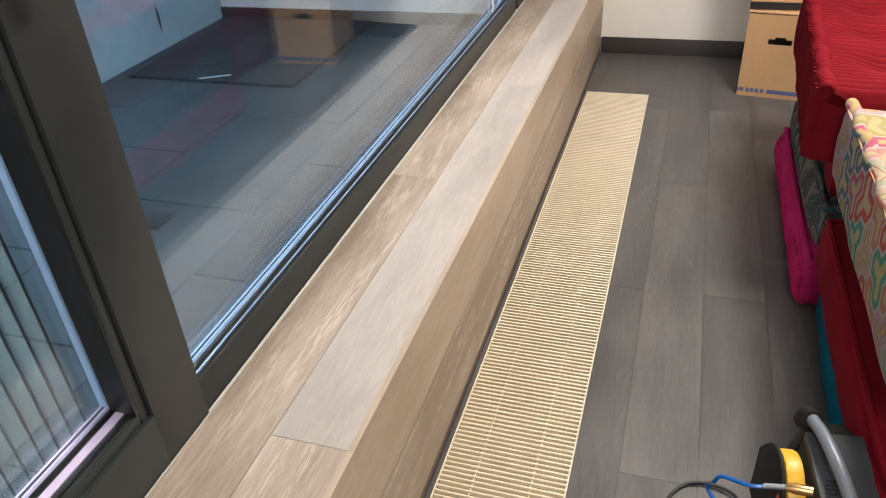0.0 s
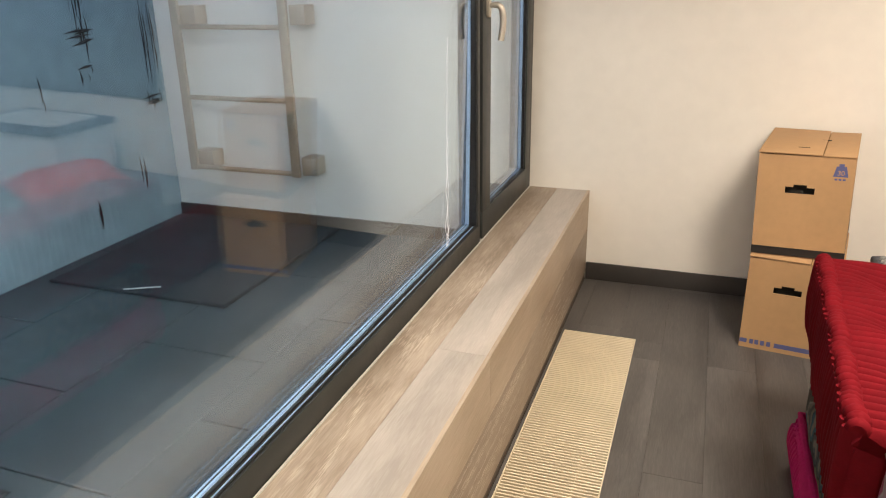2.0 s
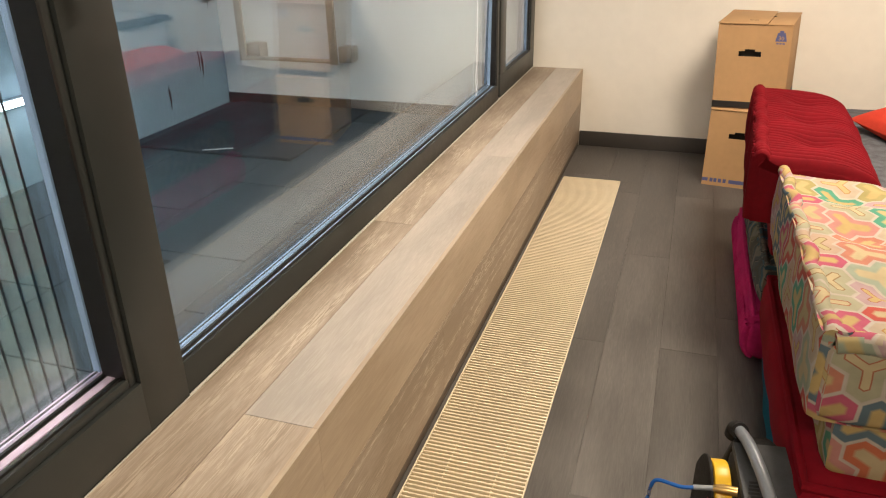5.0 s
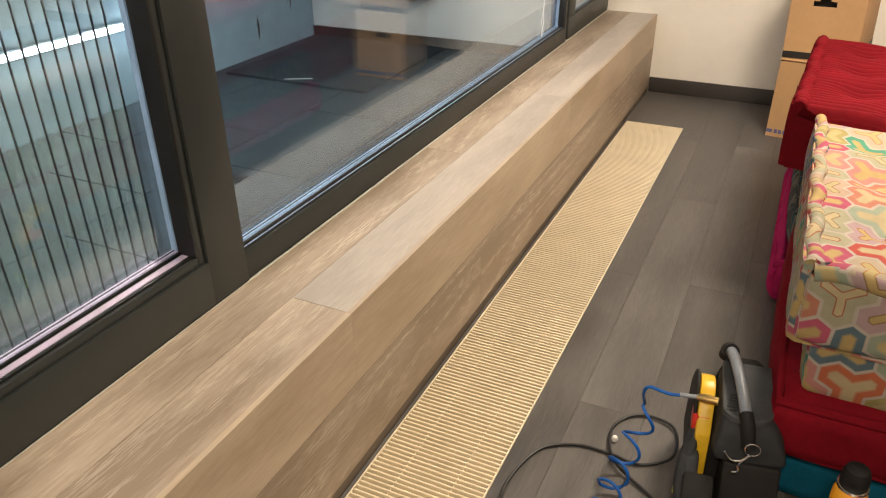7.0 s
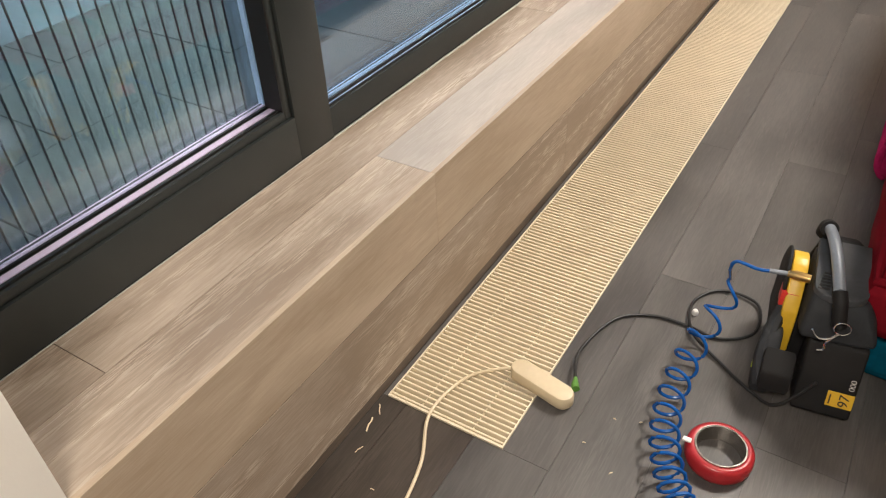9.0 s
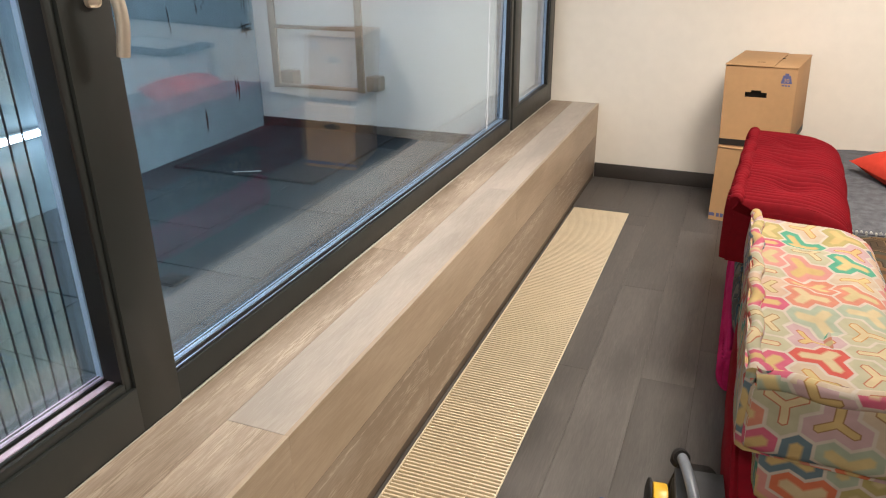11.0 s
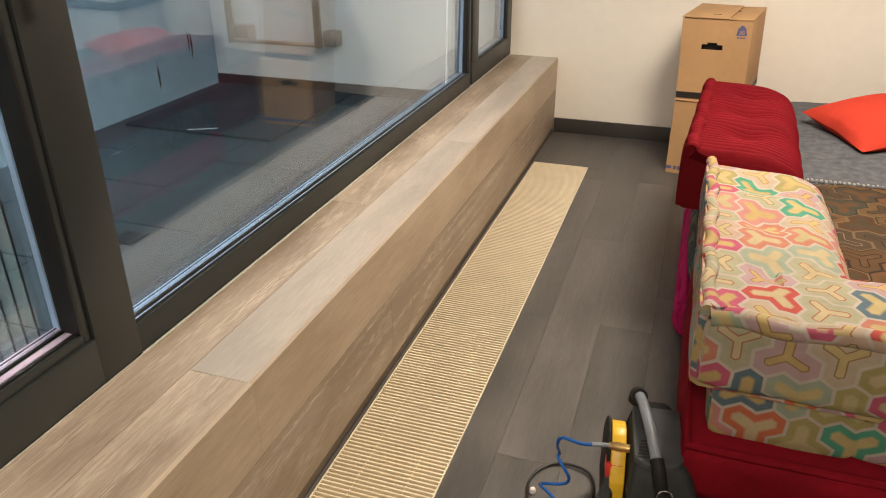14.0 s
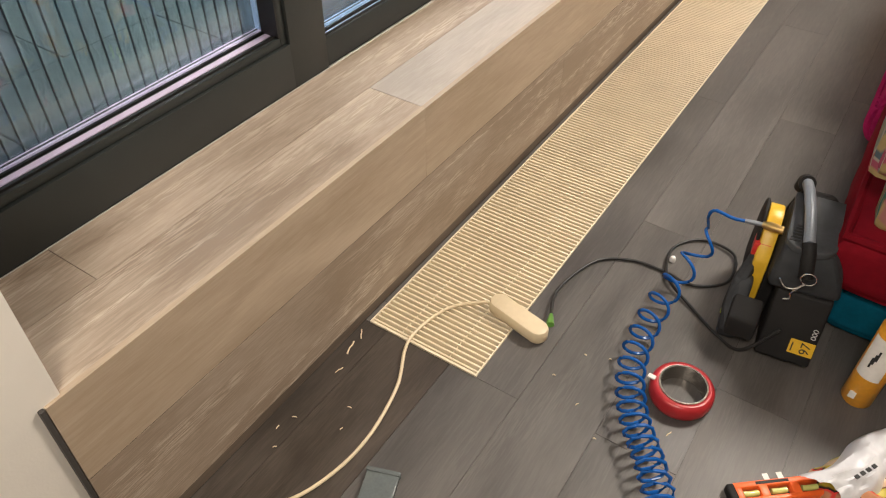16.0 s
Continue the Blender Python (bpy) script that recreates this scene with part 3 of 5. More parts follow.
def glazing_edge(parent, y0, y1, z0, z1, d=0.017, bead=None):
    """Reveal of the opening: black gaskets and a bright bead, tinted like a reflection, round the pane."""
    for k, (dx, t, m) in enumerate(((d - 0.006, 0.0055, GASKET), (d * 0.5, 0.003 if bead is None else 0.016, bead or SPACER), (d * 0.22, 0.004, GASKET))):
        i = 0.002 if k == 1 else 0.005
        for c in ((y0, y0 + i, z0, z1), (y1 - i, y1, z0, z1), (y0 + i, y1 - i, z0, z0 + i)):
            part("gasket" if m is GASKET else "bead", bx(XF - dx - t, XF - dx, *c), m, parent, smooth=False)


ZB, ZA, ZTOP = 0.548, 0.606, 2.32
frame_m = Matrix()
win1 = tagged(thing("window_1", frame_m, "dark grey tilting window with pleated insect screen", "window"), kind="structure")
win2 = tagged(thing("window_2", frame_m, "large fixed window pane in a dark grey frame", "window"), kind="structure")
win3 = tagged(thing("window_3", frame_m, "narrow dark grey casement window beside the wall", "window"), kind="structure")
D = 0.085
bar("bottom_rail", win2, XF - D, XF, 0.892, 3.506, ZL + 0.001, ZB)
bar("mullion", win2, XF - D, XF, 3.472, 3.506, ZB, ZTOP)
bar("top_rail", win2, XF - D, XF, 0.892, 3.50, 2.24, ZTOP)
pane(win2, 0.885, 3.478, ZB - 0.004, 2.25, 0.034, 1.1)
glazing_edge(win2, 0.892, 3.472, ZB, 2.24, 0.030)
# tilting window beside the pier
bar("frame_rail", win1, XF - D, XF + 0.003, YS + 0.001, 0.7725, ZL + 0.001, 0.584, bevel=0.0006)
bar("frame_post", win1, XF - D, XF + 0.003, 0.7725, 0.892, ZL + 0.001, ZTOP, bevel=0.0006)
bar("sash_rail", win1, XF - D, XF - 0.004, YS + 0.001, 0.752, 0.585, ZA)
bar("sash_stile", win1, XF - D, XF - 0.004, 0.752, 0.7715, 0.585, 2.279)
bar("sash_rail", win1, XF - D, XF + 0.003, YS + 0.001, 0.752, 2.2, 2.28)
bar("frame_rail", win1, XF - D, XF, YS + 0.001, 0.7715, 2.282, ZTOP)
# lilac reflections along the glass edge, put into the colour of bead and spacer
LILAC = mat("bead with painted lilac reflection", (0.62, 0.52, 0.68), 0.35, 0.3)
pane(win1, YS + 0.004, 0.757, ZA - 0.004, 2.21, 0.056, spacer=LILAC)
glazing_edge(win1, YS + 0.002, 0.752, ZA, 2.2, 0.056, LILAC)
# casement at the far end
bar("gap_seal", win3, XF - 0.05, XF - 0.012, 3.507, 3.5275, ZL + 0.001, ZTOP, material=GASKET)
bar("sash_rail", win3, XF - D, XF + 0.004, 3.528, 4.345, ZL + 0.006, 0.590)
bar("sash_stile", win3, XF - D, XF + 0.004, 3.528, 3.640, 0.590, 2.28)
bar("sash_stile", win3, XF - D, XF + 0.004, 4.255, 4.345, 0.590, 2.28)
bar("frame_post", win3, XF - D, XF, 4.347, YN - 0.001, ZL + 0.001, ZTOP)
bar("sash_rail", win3, XF - D, XF + 0.004, 3.64, 4.255, 2.2, 2.28)
bar("frame_rail", win3, XF - D, XF, 3.513, 4.346, 2.282, ZTOP)
pane(win3, 3.635, 4.26, 0.586, 2.21)
glazing_edge(win3, 3.640, 4.255, 0.590, 2.2)
for win, y, z, d in ((win1, 0.752, ZA, 0.050), (win2, 3.472, ZB, 0.027), (win3, 4.255, 0.590, 0.014)):
    part("reveal_seal", bx(XF - d, XF - 0.004, y - 0.0062, y - 0.0002, z + 0.001, 2.19), GASKET, win, "black reveal seal", smooth=False)
# pleated screen threads outside the tilting window
for k in range(27):
    part("screen_thread", tube([(XF - 0.105, YS + 0.02 + k * 0.0306, z) for z in (0.56, 1.4, 2.25)], 0.0021, 5), SCREENLINE, win1)
bm = bmesh.new()
folds = [(XF - 0.107 - 0.012 * (k % 2), YS + 0.02 + k * 0.0153) for k in range(53)]
net = [[bm.verts.new((x, y, z)) for z in (0.562, 2.25)] for x, y in folds]
for p, q in zip(net, net[1:]):
    bm.faces.new((p[0], q[0], q[1], p[1]))
part("screen_mesh", bm, MESH, win1, "fine pleated grey green insect mesh", smooth=False)
bar("screen_rail", win1, XF - 0.115, XF - 0.095, YS, 0.80, 0.548, 0.562, material=SPACER)


def window_handle(parent, y, z):
    h = part("handle", bx(XF + 0.004, XF + 0.016, y - 0.016, y + 0.016, z - 0.036, z + 0.036, 0.011, 3), HANDLE, parent, "champagne metal window handle")
    path = smooth_path([(XF + 0.012, y, z + 0.006), (XF + 0.045, y, z + 0.007), (XF + 0.060, y + 0.004, z - 0.012), (XF + 0.064, y + 0.006, z - 0.06), (XF + 0.056, y + 0.002, z - 0.12)], 8)
    n = len(path)
    bm = tube(path, 0.010, 12, radii=[0.0095 + 0.0025 * min(1, 2 * k / n) for k in range(n)])
    part("grip", bm, HANDLE, h)


window_handle(win1, 0.845, 1.385)
window_handle(win3, 3.585, 1.375)
# a strip of clear tape left on the pane
bm = None
for k in range(3):
    random.seed(40 + k)
    pts = [(XF - 0.026 + (z - 0.55) * 0.019, 3.17 + 0.012 * k + 0.010 * random.uniform(-1, 1) * (1 if z < 0.8 else 0.25), z) for z in np.linspace(0.565, 1.30 - 0.33 * k, 22)]
    bm = tube(smooth_path(pts, 3), 0.0011, 5, bm)
tagged(finish("tape_residue", bm, RESIDUE), "curled strip of clear tape on the window pane", "tape")

# ---- trench heater ----
grille = thing("heater_grille", pose(0, 0, 0), "cream metal trench heater grille set into the floor", "grille")
bm = bx(GX0, GX0 + 0.0035, GY0, GY1, -0.020, 0.005)
bx(GX1 - 0.0035, GX1, GY0, GY1, -0.020, 0.005, bm=bm)
bx(GX0 + 0.0035, GX1 - 0.0035, GY0, GY0 + 0.006, -0.020, 0.005, bm=bm)
bx(GX0 + 0.0035, GX1 - 0.0035, GY1 - 0.006, GY1, -0.020, 0.005, bm=bm)
part("rim", bm, CREAM, grille, smooth=False)
part("trench", bx(GX0 + 0.0035, GX1 - 0.0035, GY0 + 0.006, GY1 - 0.006, -0.099, -0.095), SHAFT, grille, "trench floor below the slats, shade put into its colour", smooth=False)
SLATS = 210
pitch = (GY1 - GY0 - 0.012) / SLATS
slat_mesh = bx(-(GX1 - GX0) / 2 + 0.0035, (GX1 - GX0) / 2 - 0.0035, -0.0027, 0.0027, -0.014, 0.004, 0.0012, 1)
first = part("slat", slat_mesh, CREAM, grille, smooth=False)
first.location = ((GX0 + GX1) / 2, GY0 + 0.006 + pitch / 2, 0)
for k in range(1, SLATS):
    ob = new("slat", first.data)
    ob.parent = grille
    ob.location = ((GX0 + GX1) / 2, GY0 + 0.006 + pitch * (k + 0.5), 0)
for x in (GX0 + 0.085, GX1 - 0.085):
    part("spacer_spring", tube([(x, GY0 + 0.008, -0.0035), (x, (GY0 + GY1) / 2, -0.0035), (x, GY1 - 0.008, -0.0035)], 0.0022, 6), CREAM, grille)

# ---- ceiling lamps (out of view: two inferred from their light, one added fill) ----
for x, y, _ in LAMPS:
    lamp = thing("ceiling_lamp", pose(x, y, 2.36), "round warm white ceiling lamp, assumed out of view", "lamp", "ceiling lamps")
    part("base", lathe([(0.32, 0.0), (0.32, 0.24), (0.28, 0.24)], 40), WHITEPL, lamp)
    part("shade", lathe([(0.31, -0.012), (0.31, -0.002), (0.12, -0.002)], 40), SHADE, lamp)

# ---- moving boxes ----


def moving_box(m, label, sx, sy, sz, print_30, band, rack=0.0, lean=0.0):
    """Closed cardboard box, front at y=0, with flaps, a hand hole and printed marks."""
    box = thing("moving_box", m, label, "box", "stacked moving boxes")
    t = 0.005
    hz = sz - 0.150 if print_30 else sz - 0.140
    hw, hh, cx = 0.052, 0.036, sx * 0.46
    bm = bmesh.new()
    xs, zs = (0, cx - hw, cx - hw + 0.028, cx + hw - 0.028, cx + hw, sx), (0, hz, hz + hh - 0.010, hz + hh, sz)
    net = [[bm.verts.new((x, t, z)) for z in zs] for x in xs]
    for i in range(5):
        for j in range(4):
            if not (j == 1 and 1 <= i <= 3 or j == 2 and i == 2):
                bm.faces.new((net[i][j], net[i][j + 1], net[i + 1][j + 1], net[i + 1][j]))
    skin = bmesh.ops.extrude_face_region(bm, geom=bm.faces[:])
    bmesh.ops.translate(bm, vec=(0, -t, 0), verts=[v for v in skin["geom"] if isinstance(v, bmesh.types.BMVert)])
    bmesh.ops.recalc_face_normals(bm, faces=bm.faces[:])
    part("front_wall", bm, CARD, box, smooth=False)
    part("side_wall", bx(0, t, t, sy, 0, sz, 0.001), CARD, box)
    part("side_wall", bx(sx - t, sx, t, sy, 0, sz, 0.001), CARD, box)
    part("back_wall", bx(t, sx - t, sy - t, sy, 0, sz, 0.001), CARD, box)
    part("bottom", bx(t, sx - t, t, sy - t, 0, t), CARD, box, smooth=False)
    # sheet behind the hand hole; its dark colour is the shade within
    part("hollow", bx(cx - hw - 0.01, cx + hw + 0.01, 0.03, 0.034, hz - 0.02, hz + hh + 0.02), CARD_SHADE, box, "dark sheet for the shade behind the hand hole", smooth=False)
    for k, (x0, x1) in enumerate(((-0.003, sx * 0.66), (sx * 0.66 + 0.002, sx + 0.003))):
        bm = bx(x0, x1, -0.004, sy + 0.002, sz + 0.0005, sz + 0.0055, 0.0015)
        for v in bm.verts:
            v.co.z += 0.007 * noise.noise(v.co * 6 + Vector((k, 0, 0))) + (0.004 if k == 0 else 0.0)
        part("flap", bm, CARD, box)
    # slots are strips laid on the flaps, their shade given by colour
    part("slot", bx(sx * 0.38, sx * 0.50, sy * 0.22, sy * 0.22 + 0.004, sz + 0.010, sz + 0.0115), CARD_SHADE, box, smooth=False)
    part("slot", bx(sx * 0.58, sx * 0.70, sy * 0.58, sy * 0.58 + 0.004, sz + 0.006, sz + 0.0095), CARD_SHADE, box, smooth=False)
    if band:
        bm = bx(-0.001, sx + 0.001, -0.0012, -0.0002, 0.001, 0.034)
        bx(sx + 0.0002, sx + 0.0012, 0, sy, 0.001, 0.034, bm=bm)
        bx(-0.0012, -0.0002, 0, sy, 0.001, 0.034, bm=bm)
        part("tape_band", bm, BLACKTAPE, box, "black tape band round the foot", smooth=False)
    if print_30:
        cx, cz = sx - 0.046, sz - 0.050
        bm = bmesh.new()
        pts = [(-0.026, -0.022), (0.026, -0.022), (0.017, 0.018), (0.009, 0.018), (0.009, 0.028), (-0.009, 0.028), (-0.009, 0.018), (-0.017, 0.018)]
        bm.faces.new([bm.verts.new((cx + x, -0.0006, cz + z)) for x, z in pts])
        g = bmesh.ops.extrude_face_region(bm, geom=bm.faces[:])
        bmesh.ops.translate(bm, vec=(0, 0.0005, 0), verts=[v for v in g["geom"] if isinstance(v, bmesh.types.BMVert)])
        bmesh.ops.recalc_face_normals(bm, faces=bm.faces[:])
        part("weight_mark", bm, BLUEPRINT, box, "blue printed weight symbol", smooth=False)
        letters("30", 0.026, CARD, box, pose(cx, -0.0009, cz - 0.008, 90, 0, 0))
        bm = None
        for k in range(3):
            bm = bx(cx - 0.020 + k * 0.014, cx - 0.010 + k * 0.014, -0.0006, -0.0001, cz - 0.036, cz - 0.029, bm=bm)
        part("print_bars", bm, BLUEPRINT, box, smooth=False)
    else:
        bm = bx(0.001, 0.030, -0.0007, -0.0001, 0.022, 0.040)
        for x in (0.040, 0.060, 0.082, 0.106):
            bx(x, x + 0.015, -0.0007, -0.0001, 0.020, 0.041, bm=bm)
        bx(0.135, sx - 0.001, -0.0007, -0.0001, 0.020, 0.040, bm=bm)
        part("print_bars", bm, BLUEPRINT, box, "row of blue printed bars", smooth=False)
    for c in box.children:
        back = c.matrix_basis.inverted()
        for v in c.data.vertices:
            p = c.matrix_basis @ v.co
            p.x += rack * p.y + lean * p.z
            v.co = back @ p
    return box


moving_box(pose(0.286, 3.838, 0, 0, 0, -8), "brown cardboard moving box with blue printed bars on the floor", 0.335, 0.47, 0.400, False, False, 0.03)
moving_box(pose(0.287, 3.862, 0.4135, 0, 0, -1.5), "brown cardboard moving box with blue weight mark stacked on another", 0.336, 0.485, 0.408, True, True, 0.15, -0.045)

# ---- modular floor sofa ----


def mattress(label, c, material, seed, r=0.04, top_piping=True, cut=20, bulge=0.012):
    x0, x1, y0, y1, z0, z1 = c
    t = thing("sofa_mattress", pose(0, 0, 0), label, "sofa cushion", "modular sofa cushions")
    part("cushion", soft_block(*c, r=r, seed=seed, cut=cut, bulge=bulge), material, t)
    if top_piping:
        i = 0.012
        ring = [(x0 + i, y0 + i), (x1 - i, y0 + i), (x1 - i, y1 - i), (x0 + i, y1 - i)]
        path = []
        for k in range(4):
            a, c2 = Vector((*ring[k], 0)), Vector((*ring[(k + 1) % 4], 0))
            for s in range(20):
                p = a.lerp(c2, s / 20)
                path.append((p.x, p.y, z1 - 0.010 + 0.004 * noise.noise(p * 6 + Vector((seed, 1, 0)))))
        part("piping", tube(path, 0.011, 8, closed=True), material, t)
    return t


mattress("petrol blue velvet floor mattress under a red one", (0.475, 1.55, 1.20, 2.10, 0.0, 0.168), TEAL, 1, 0.05)
mattress("dark red velvet mattress carrying the patterned backrest", (0.448, 1.55, 1.150, 2.12, 0.165, 0.325), REDDARK, 2, 0.045)
pink = mattress("magenta ribbed velvet floor mattress", (0.425, 1.40, 2.10, 3.08, 0.0, 0.175), PINK, 3, 0.055)
bm = None
for k in range(40):
    y = 2.125 + k * 0.0238
    lean = 0.012 * math.sin(k * 0.7)
    bm = tube(smooth_path([(0.452, y - lean, 0.012), (0.427, y - 0.5 * lean, 0.045), (0.419, y, 0.088), (0.427, y + 0.5 * lean, 0.130), (0.455, y + lean, 0.166)], 3), 0.012, 8, bm, radii=[0.006] + [0.0125] * 11 + [0.006])
part("ribs", bm, PINK, pink, "plump vertical ribs")
mattress("dark floral velvet mattress on a magenta one", (0.440, 1.40, 2.13, 3.06, 0.172, 0.345), FLORAL, 4, 0.06)
mattress("dark red velvet floor mattress by the boxes", (0.72, 1.75, 3.11, 4.05, 0.0, 0.175), REDDARK, 5)
mattress("dark red velvet mattress in the middle of a stack", (0.72, 1.75, 3.11, 4.05, 0.172, 0.345), REDDARK, 6)
mattress("brown kilim patterned velvet seat cushion", (0.735, 1.75, 1.60, 2.765, 0.330, 0.395), KILIM, 7, 0.028, True, 24, 0.02)
grey = mattress("grey woven seat cushion with a pale braided border", (0.755, 1.75, 2.785, 4.03, 0.345, 0.400), GREYWOVEN, 8, 0.025, False, 24, 0.015)
bm = None
for k in range(60):
    x = 0.77 + k * 0.0164
    bm = bx(x, x + 0.009, 2.782 + 0.006 * (k % 2), 2.80 + 0.006 * (k % 2), 0.375, 0.404, 0.003, 1, bm)
part("braid", bm, PALE, grey, "pale braided border", smooth=False)
bm = None
for k in range(70):
    y = 2.82 + k * 0.0168
    bm = bx(0.768 + 0.008 * (k % 2), 0.786 + 0.008 * (k % 2), y, y + 0.009, 0.392, 0.408, 0.003, 1, bm)
part("braid", bm, PALE, grey, "pale braided border", smooth=False)

# patterned corner backrest
corner = thing("bolster_cushion", pose(0, 0, 0), "patterned trefoil velvet corner backrest on a red mattress", "sofa backrest", "modular sofa backrests")
part("lower_block", soft_block(0.495, 0.80, 1.205, 2.13, 0.322, 0.490, 0.02, 0.004, 14, 0.004, 11), HEXFRONT, corner)
part("lower_block", soft_block(0.79, 1.60, 1.205, 1.57, 0.322, 0.490, 0.02, 0.004, 14, 0.004, 12), HEXFRONT, corner)
part("upper_block", backrest(0.440, 0.815, 1.195, 2.165, 0.455, 0.640, ny=70, seed=21, tufts=((1.45, 0.60), (1.75, 0.60), (2.02, 0.60))), HEXAGON, corner)
bm = backrest(-1.575, -1.215, 0.60, 1.62, 0.455, 0.636, ny=60, seed=22, tufts=((0.95, -1.42), (1.3, -1.42)))
bmesh.ops.rotate(bm, cent=(0, 0, 0), matrix=Matrix.Rotation(radians(90), 3, "Z"), verts=bm.verts[:])
for v in bm.verts:
    v.co = Vector((-v.co.x, 2.79 + v.co.y, v.co.z))
bmesh.ops.recalc_face_normals(bm, faces=bm.faces[:])
part("upper_block", bm, HEXAGON, corner)
part("front_panel", soft_block(0.456, 1.61, 1.180, 1.235, 0.462, 0.628, 0.02, 0.004, 16, 0.005, 23), HEXFRONT, corner, "patterned velvet end")
pts = [(0.457 + 0.005 * math.sin(k * 0.9), 1.20 + 0.0242 * k, 0.640 + 0.004 * math.sin(k * 1.3)) for k in range(41)]
part("piping", tube(smooth_path(pts, 2), 0.017, 10), HEXAGON, corner, "thick rolled edge")
pts = [(0.462 + 0.029 * k, 1.197 + 0.003 * math.sin(k * 1.1), 0.630 + 0.006 * math.sin(k * 0.8)) for k in range(40)]
part("piping", tube(smooth_path(pts, 2), 0.022, 12), HEXAGON, corner, "thick rolled edge")
part("button", lathe([(0.0, 0.0), (0.018, 0.0), (0.016, 0.010), (0.0, 0.014)], 16, centre=(0.475, 1.207)), HEXAGON, corner).location.z = 0.648

# red corduroy backrest
red = thing("bolster_cushion", pose(0.378, 2.165, 0, 0, 0, -3.0) @ pose(-0.378, -2.165, 0), "tufted red corduroy backrest on stacked mattresses", "sofa backrest", "modular sofa backrests")
part("cushion", backrest(0.368, 0.740, 2.165, 3.150, 0.474, 0.674, rib=0.031, tufts=((2.42, 0.55), (2.70, 0.54), (2.98, 0.55)), ny=560, seed=31), REDVELVET, red)
part("lower_block", soft_block(0.455, 0.73, 2.20, 3.05, 0.340, 0.484, 0.02, 0.004, 10, 0.004, 32), REDDARK, red)
pts = [(0.386 + 0.003 * math.sin(k * 0.11), 2.17 + 0.970 * k / 440, 0.675 + 0.005 * math.sin(k * 0.07)) for k in range(441)]
part("piping", tube(pts, 0.019, 10, radii=[0.0165 + 0.0065 * abs(math.sin(k * 0.30)) ** 0.7 for k in range(441)]), REDVELVET, red, "thick rolled corduroy edge")
pts = [(0.376 + 0.37 * k / 40, 2.192, 0.668 - 0.12 * max(0, k / 40 - 0.55) ** 2 * 4) for k in range(41)]
part("piping", tube(pts, 0.010, 8), REDVELVET, red, "rolled corduroy edge")

# orange pillow
pillow = thing("throw_pillow", pose(1.20, 3.46, 0.478, 4, -8, 24), "bright orange red square throw pillow on the grey cushion", "pillow")
bm = bmesh.new()
bmesh.ops.create_grid(bm, x_segments=28, y_segments=28, size=1)
low = bmesh.ops.duplicate(bm, geom=bm.faces[:])
lower = {v for v in low["geom"] if isinstance(v, bmesh.types.BMVert)}
for v in bm.verts:
    x, y = v.co.x, v.co.y
    puff = max(0.0, (1 - abs(x) ** 2.4) * (1 - abs(y) ** 2.4)) ** 0.55
    pinch = 1 - 0.09 * (1 - abs(x * y)) * max(abs(x), abs(y)) ** 4
    z = 0.085 * puff + 0.006 * noise.noise(Vector((x * 3, y * 3, 5))) * puff
    v.co = Vector((x * 0.25 * pinch, y * 0.25 * pinch, -z * 0.85 if v in lower else z))
bmesh.ops.remove_doubles(bm, verts=bm.verts[:], dist=0.0005)
bmesh.ops.recalc_face_normals(bm, faces=bm.faces[:])
part("cover", bm, ORANGE, pillow)

# white storage bin and a dark board, seen only in the window's reflection
bin_ = thing("storage_bin", pose(2.0, 4.05, 0), "white plastic storage bin with a grey lid", "storage bin")
part("body", bx(-0.32, 0.32, -0.22, 0.22, 0.0, 0.60, 0.03), WHITEPL, bin_)
part("lid", bx(-0.34, 0.34, -0.24, 0.24, 0.60, 0.64, 0.015), GREYPL, bin_)
part("lid_panel", bx(-0.26, 0.26, -0.17, 0.17, 0.64, 0.648, 0.003), WHITEPL, bin_)
board = thing("wall_board", pose(1.39, YN - 0.02, 0.74), "large dark grey board on the white wall", "board")
part("panel", bx(0.02, 1.68, 0.004, 0.019, 0.02, 1.38), DARKPANEL, board, smooth=False)
bm = bx(0, 1.7, 0, 0.019, 0, 0.02)
bx(0, 1.7, 0, 0.019, 1.38, 1.4, bm=bm)
bx(0, 0.02, 0, 0.019, 0.02, 1.38, bm=bm)
bx(1.68, 1.7, 0, 0.019, 0.02, 1.38, bm=bm)
part("frame", bm, ALU, board, smooth=False)

# ---- compressor ----
comp = thing("air_compressor", pose(0.408, 1.190, 0, 0, 0, 8), "black and yellow portable air compressor with grey handle", "compressor")


def hull(points, bevel=0.012, seg=3):
    bm = bmesh.new()
    for p in points:
        bm.verts.new(p)
    bmesh.ops.convex_hull(bm, input=bm.verts[:])
    bmesh.ops.dissolve_limit(bm, angle_limit=0.05, verts=bm.verts[:], edges=bm.edges[:])
    if bevel:
        bmesh.ops.bevel(bm, geom=bm.edges[:], offset=bevel, segments=seg, affect="EDGES", profile=0.5)
    bmesh.ops.recalc_face_normals(bm, faces=bm.faces[:])
    return bm


def prism(profile, x0, x1, bevel=0.008, seg=3):
    """A body with a side profile of (y, z) pairs, between two planes of x, its edges rounded."""
    bm = bmesh.new()
    low, high = ([bm.verts.new((x, y, z)) for y, z in profile] for x in (x0, x1))
    bm.faces.new(low)
    bm.faces.new(high[::-1])
    for k in range(len(profile)):
        j = (k + 1) % len(profile)
        bm.faces.new((low[k], high[k], high[j], low[j]))
    bmesh.ops.recalc_face_normals(bm, faces=bm.faces[:])
    if bevel:
        bmesh.ops.bevel(bm, geom=bm.edges[:], offset=bevel, segments=seg, affect="EDGES", profile=0.5)
    return bm


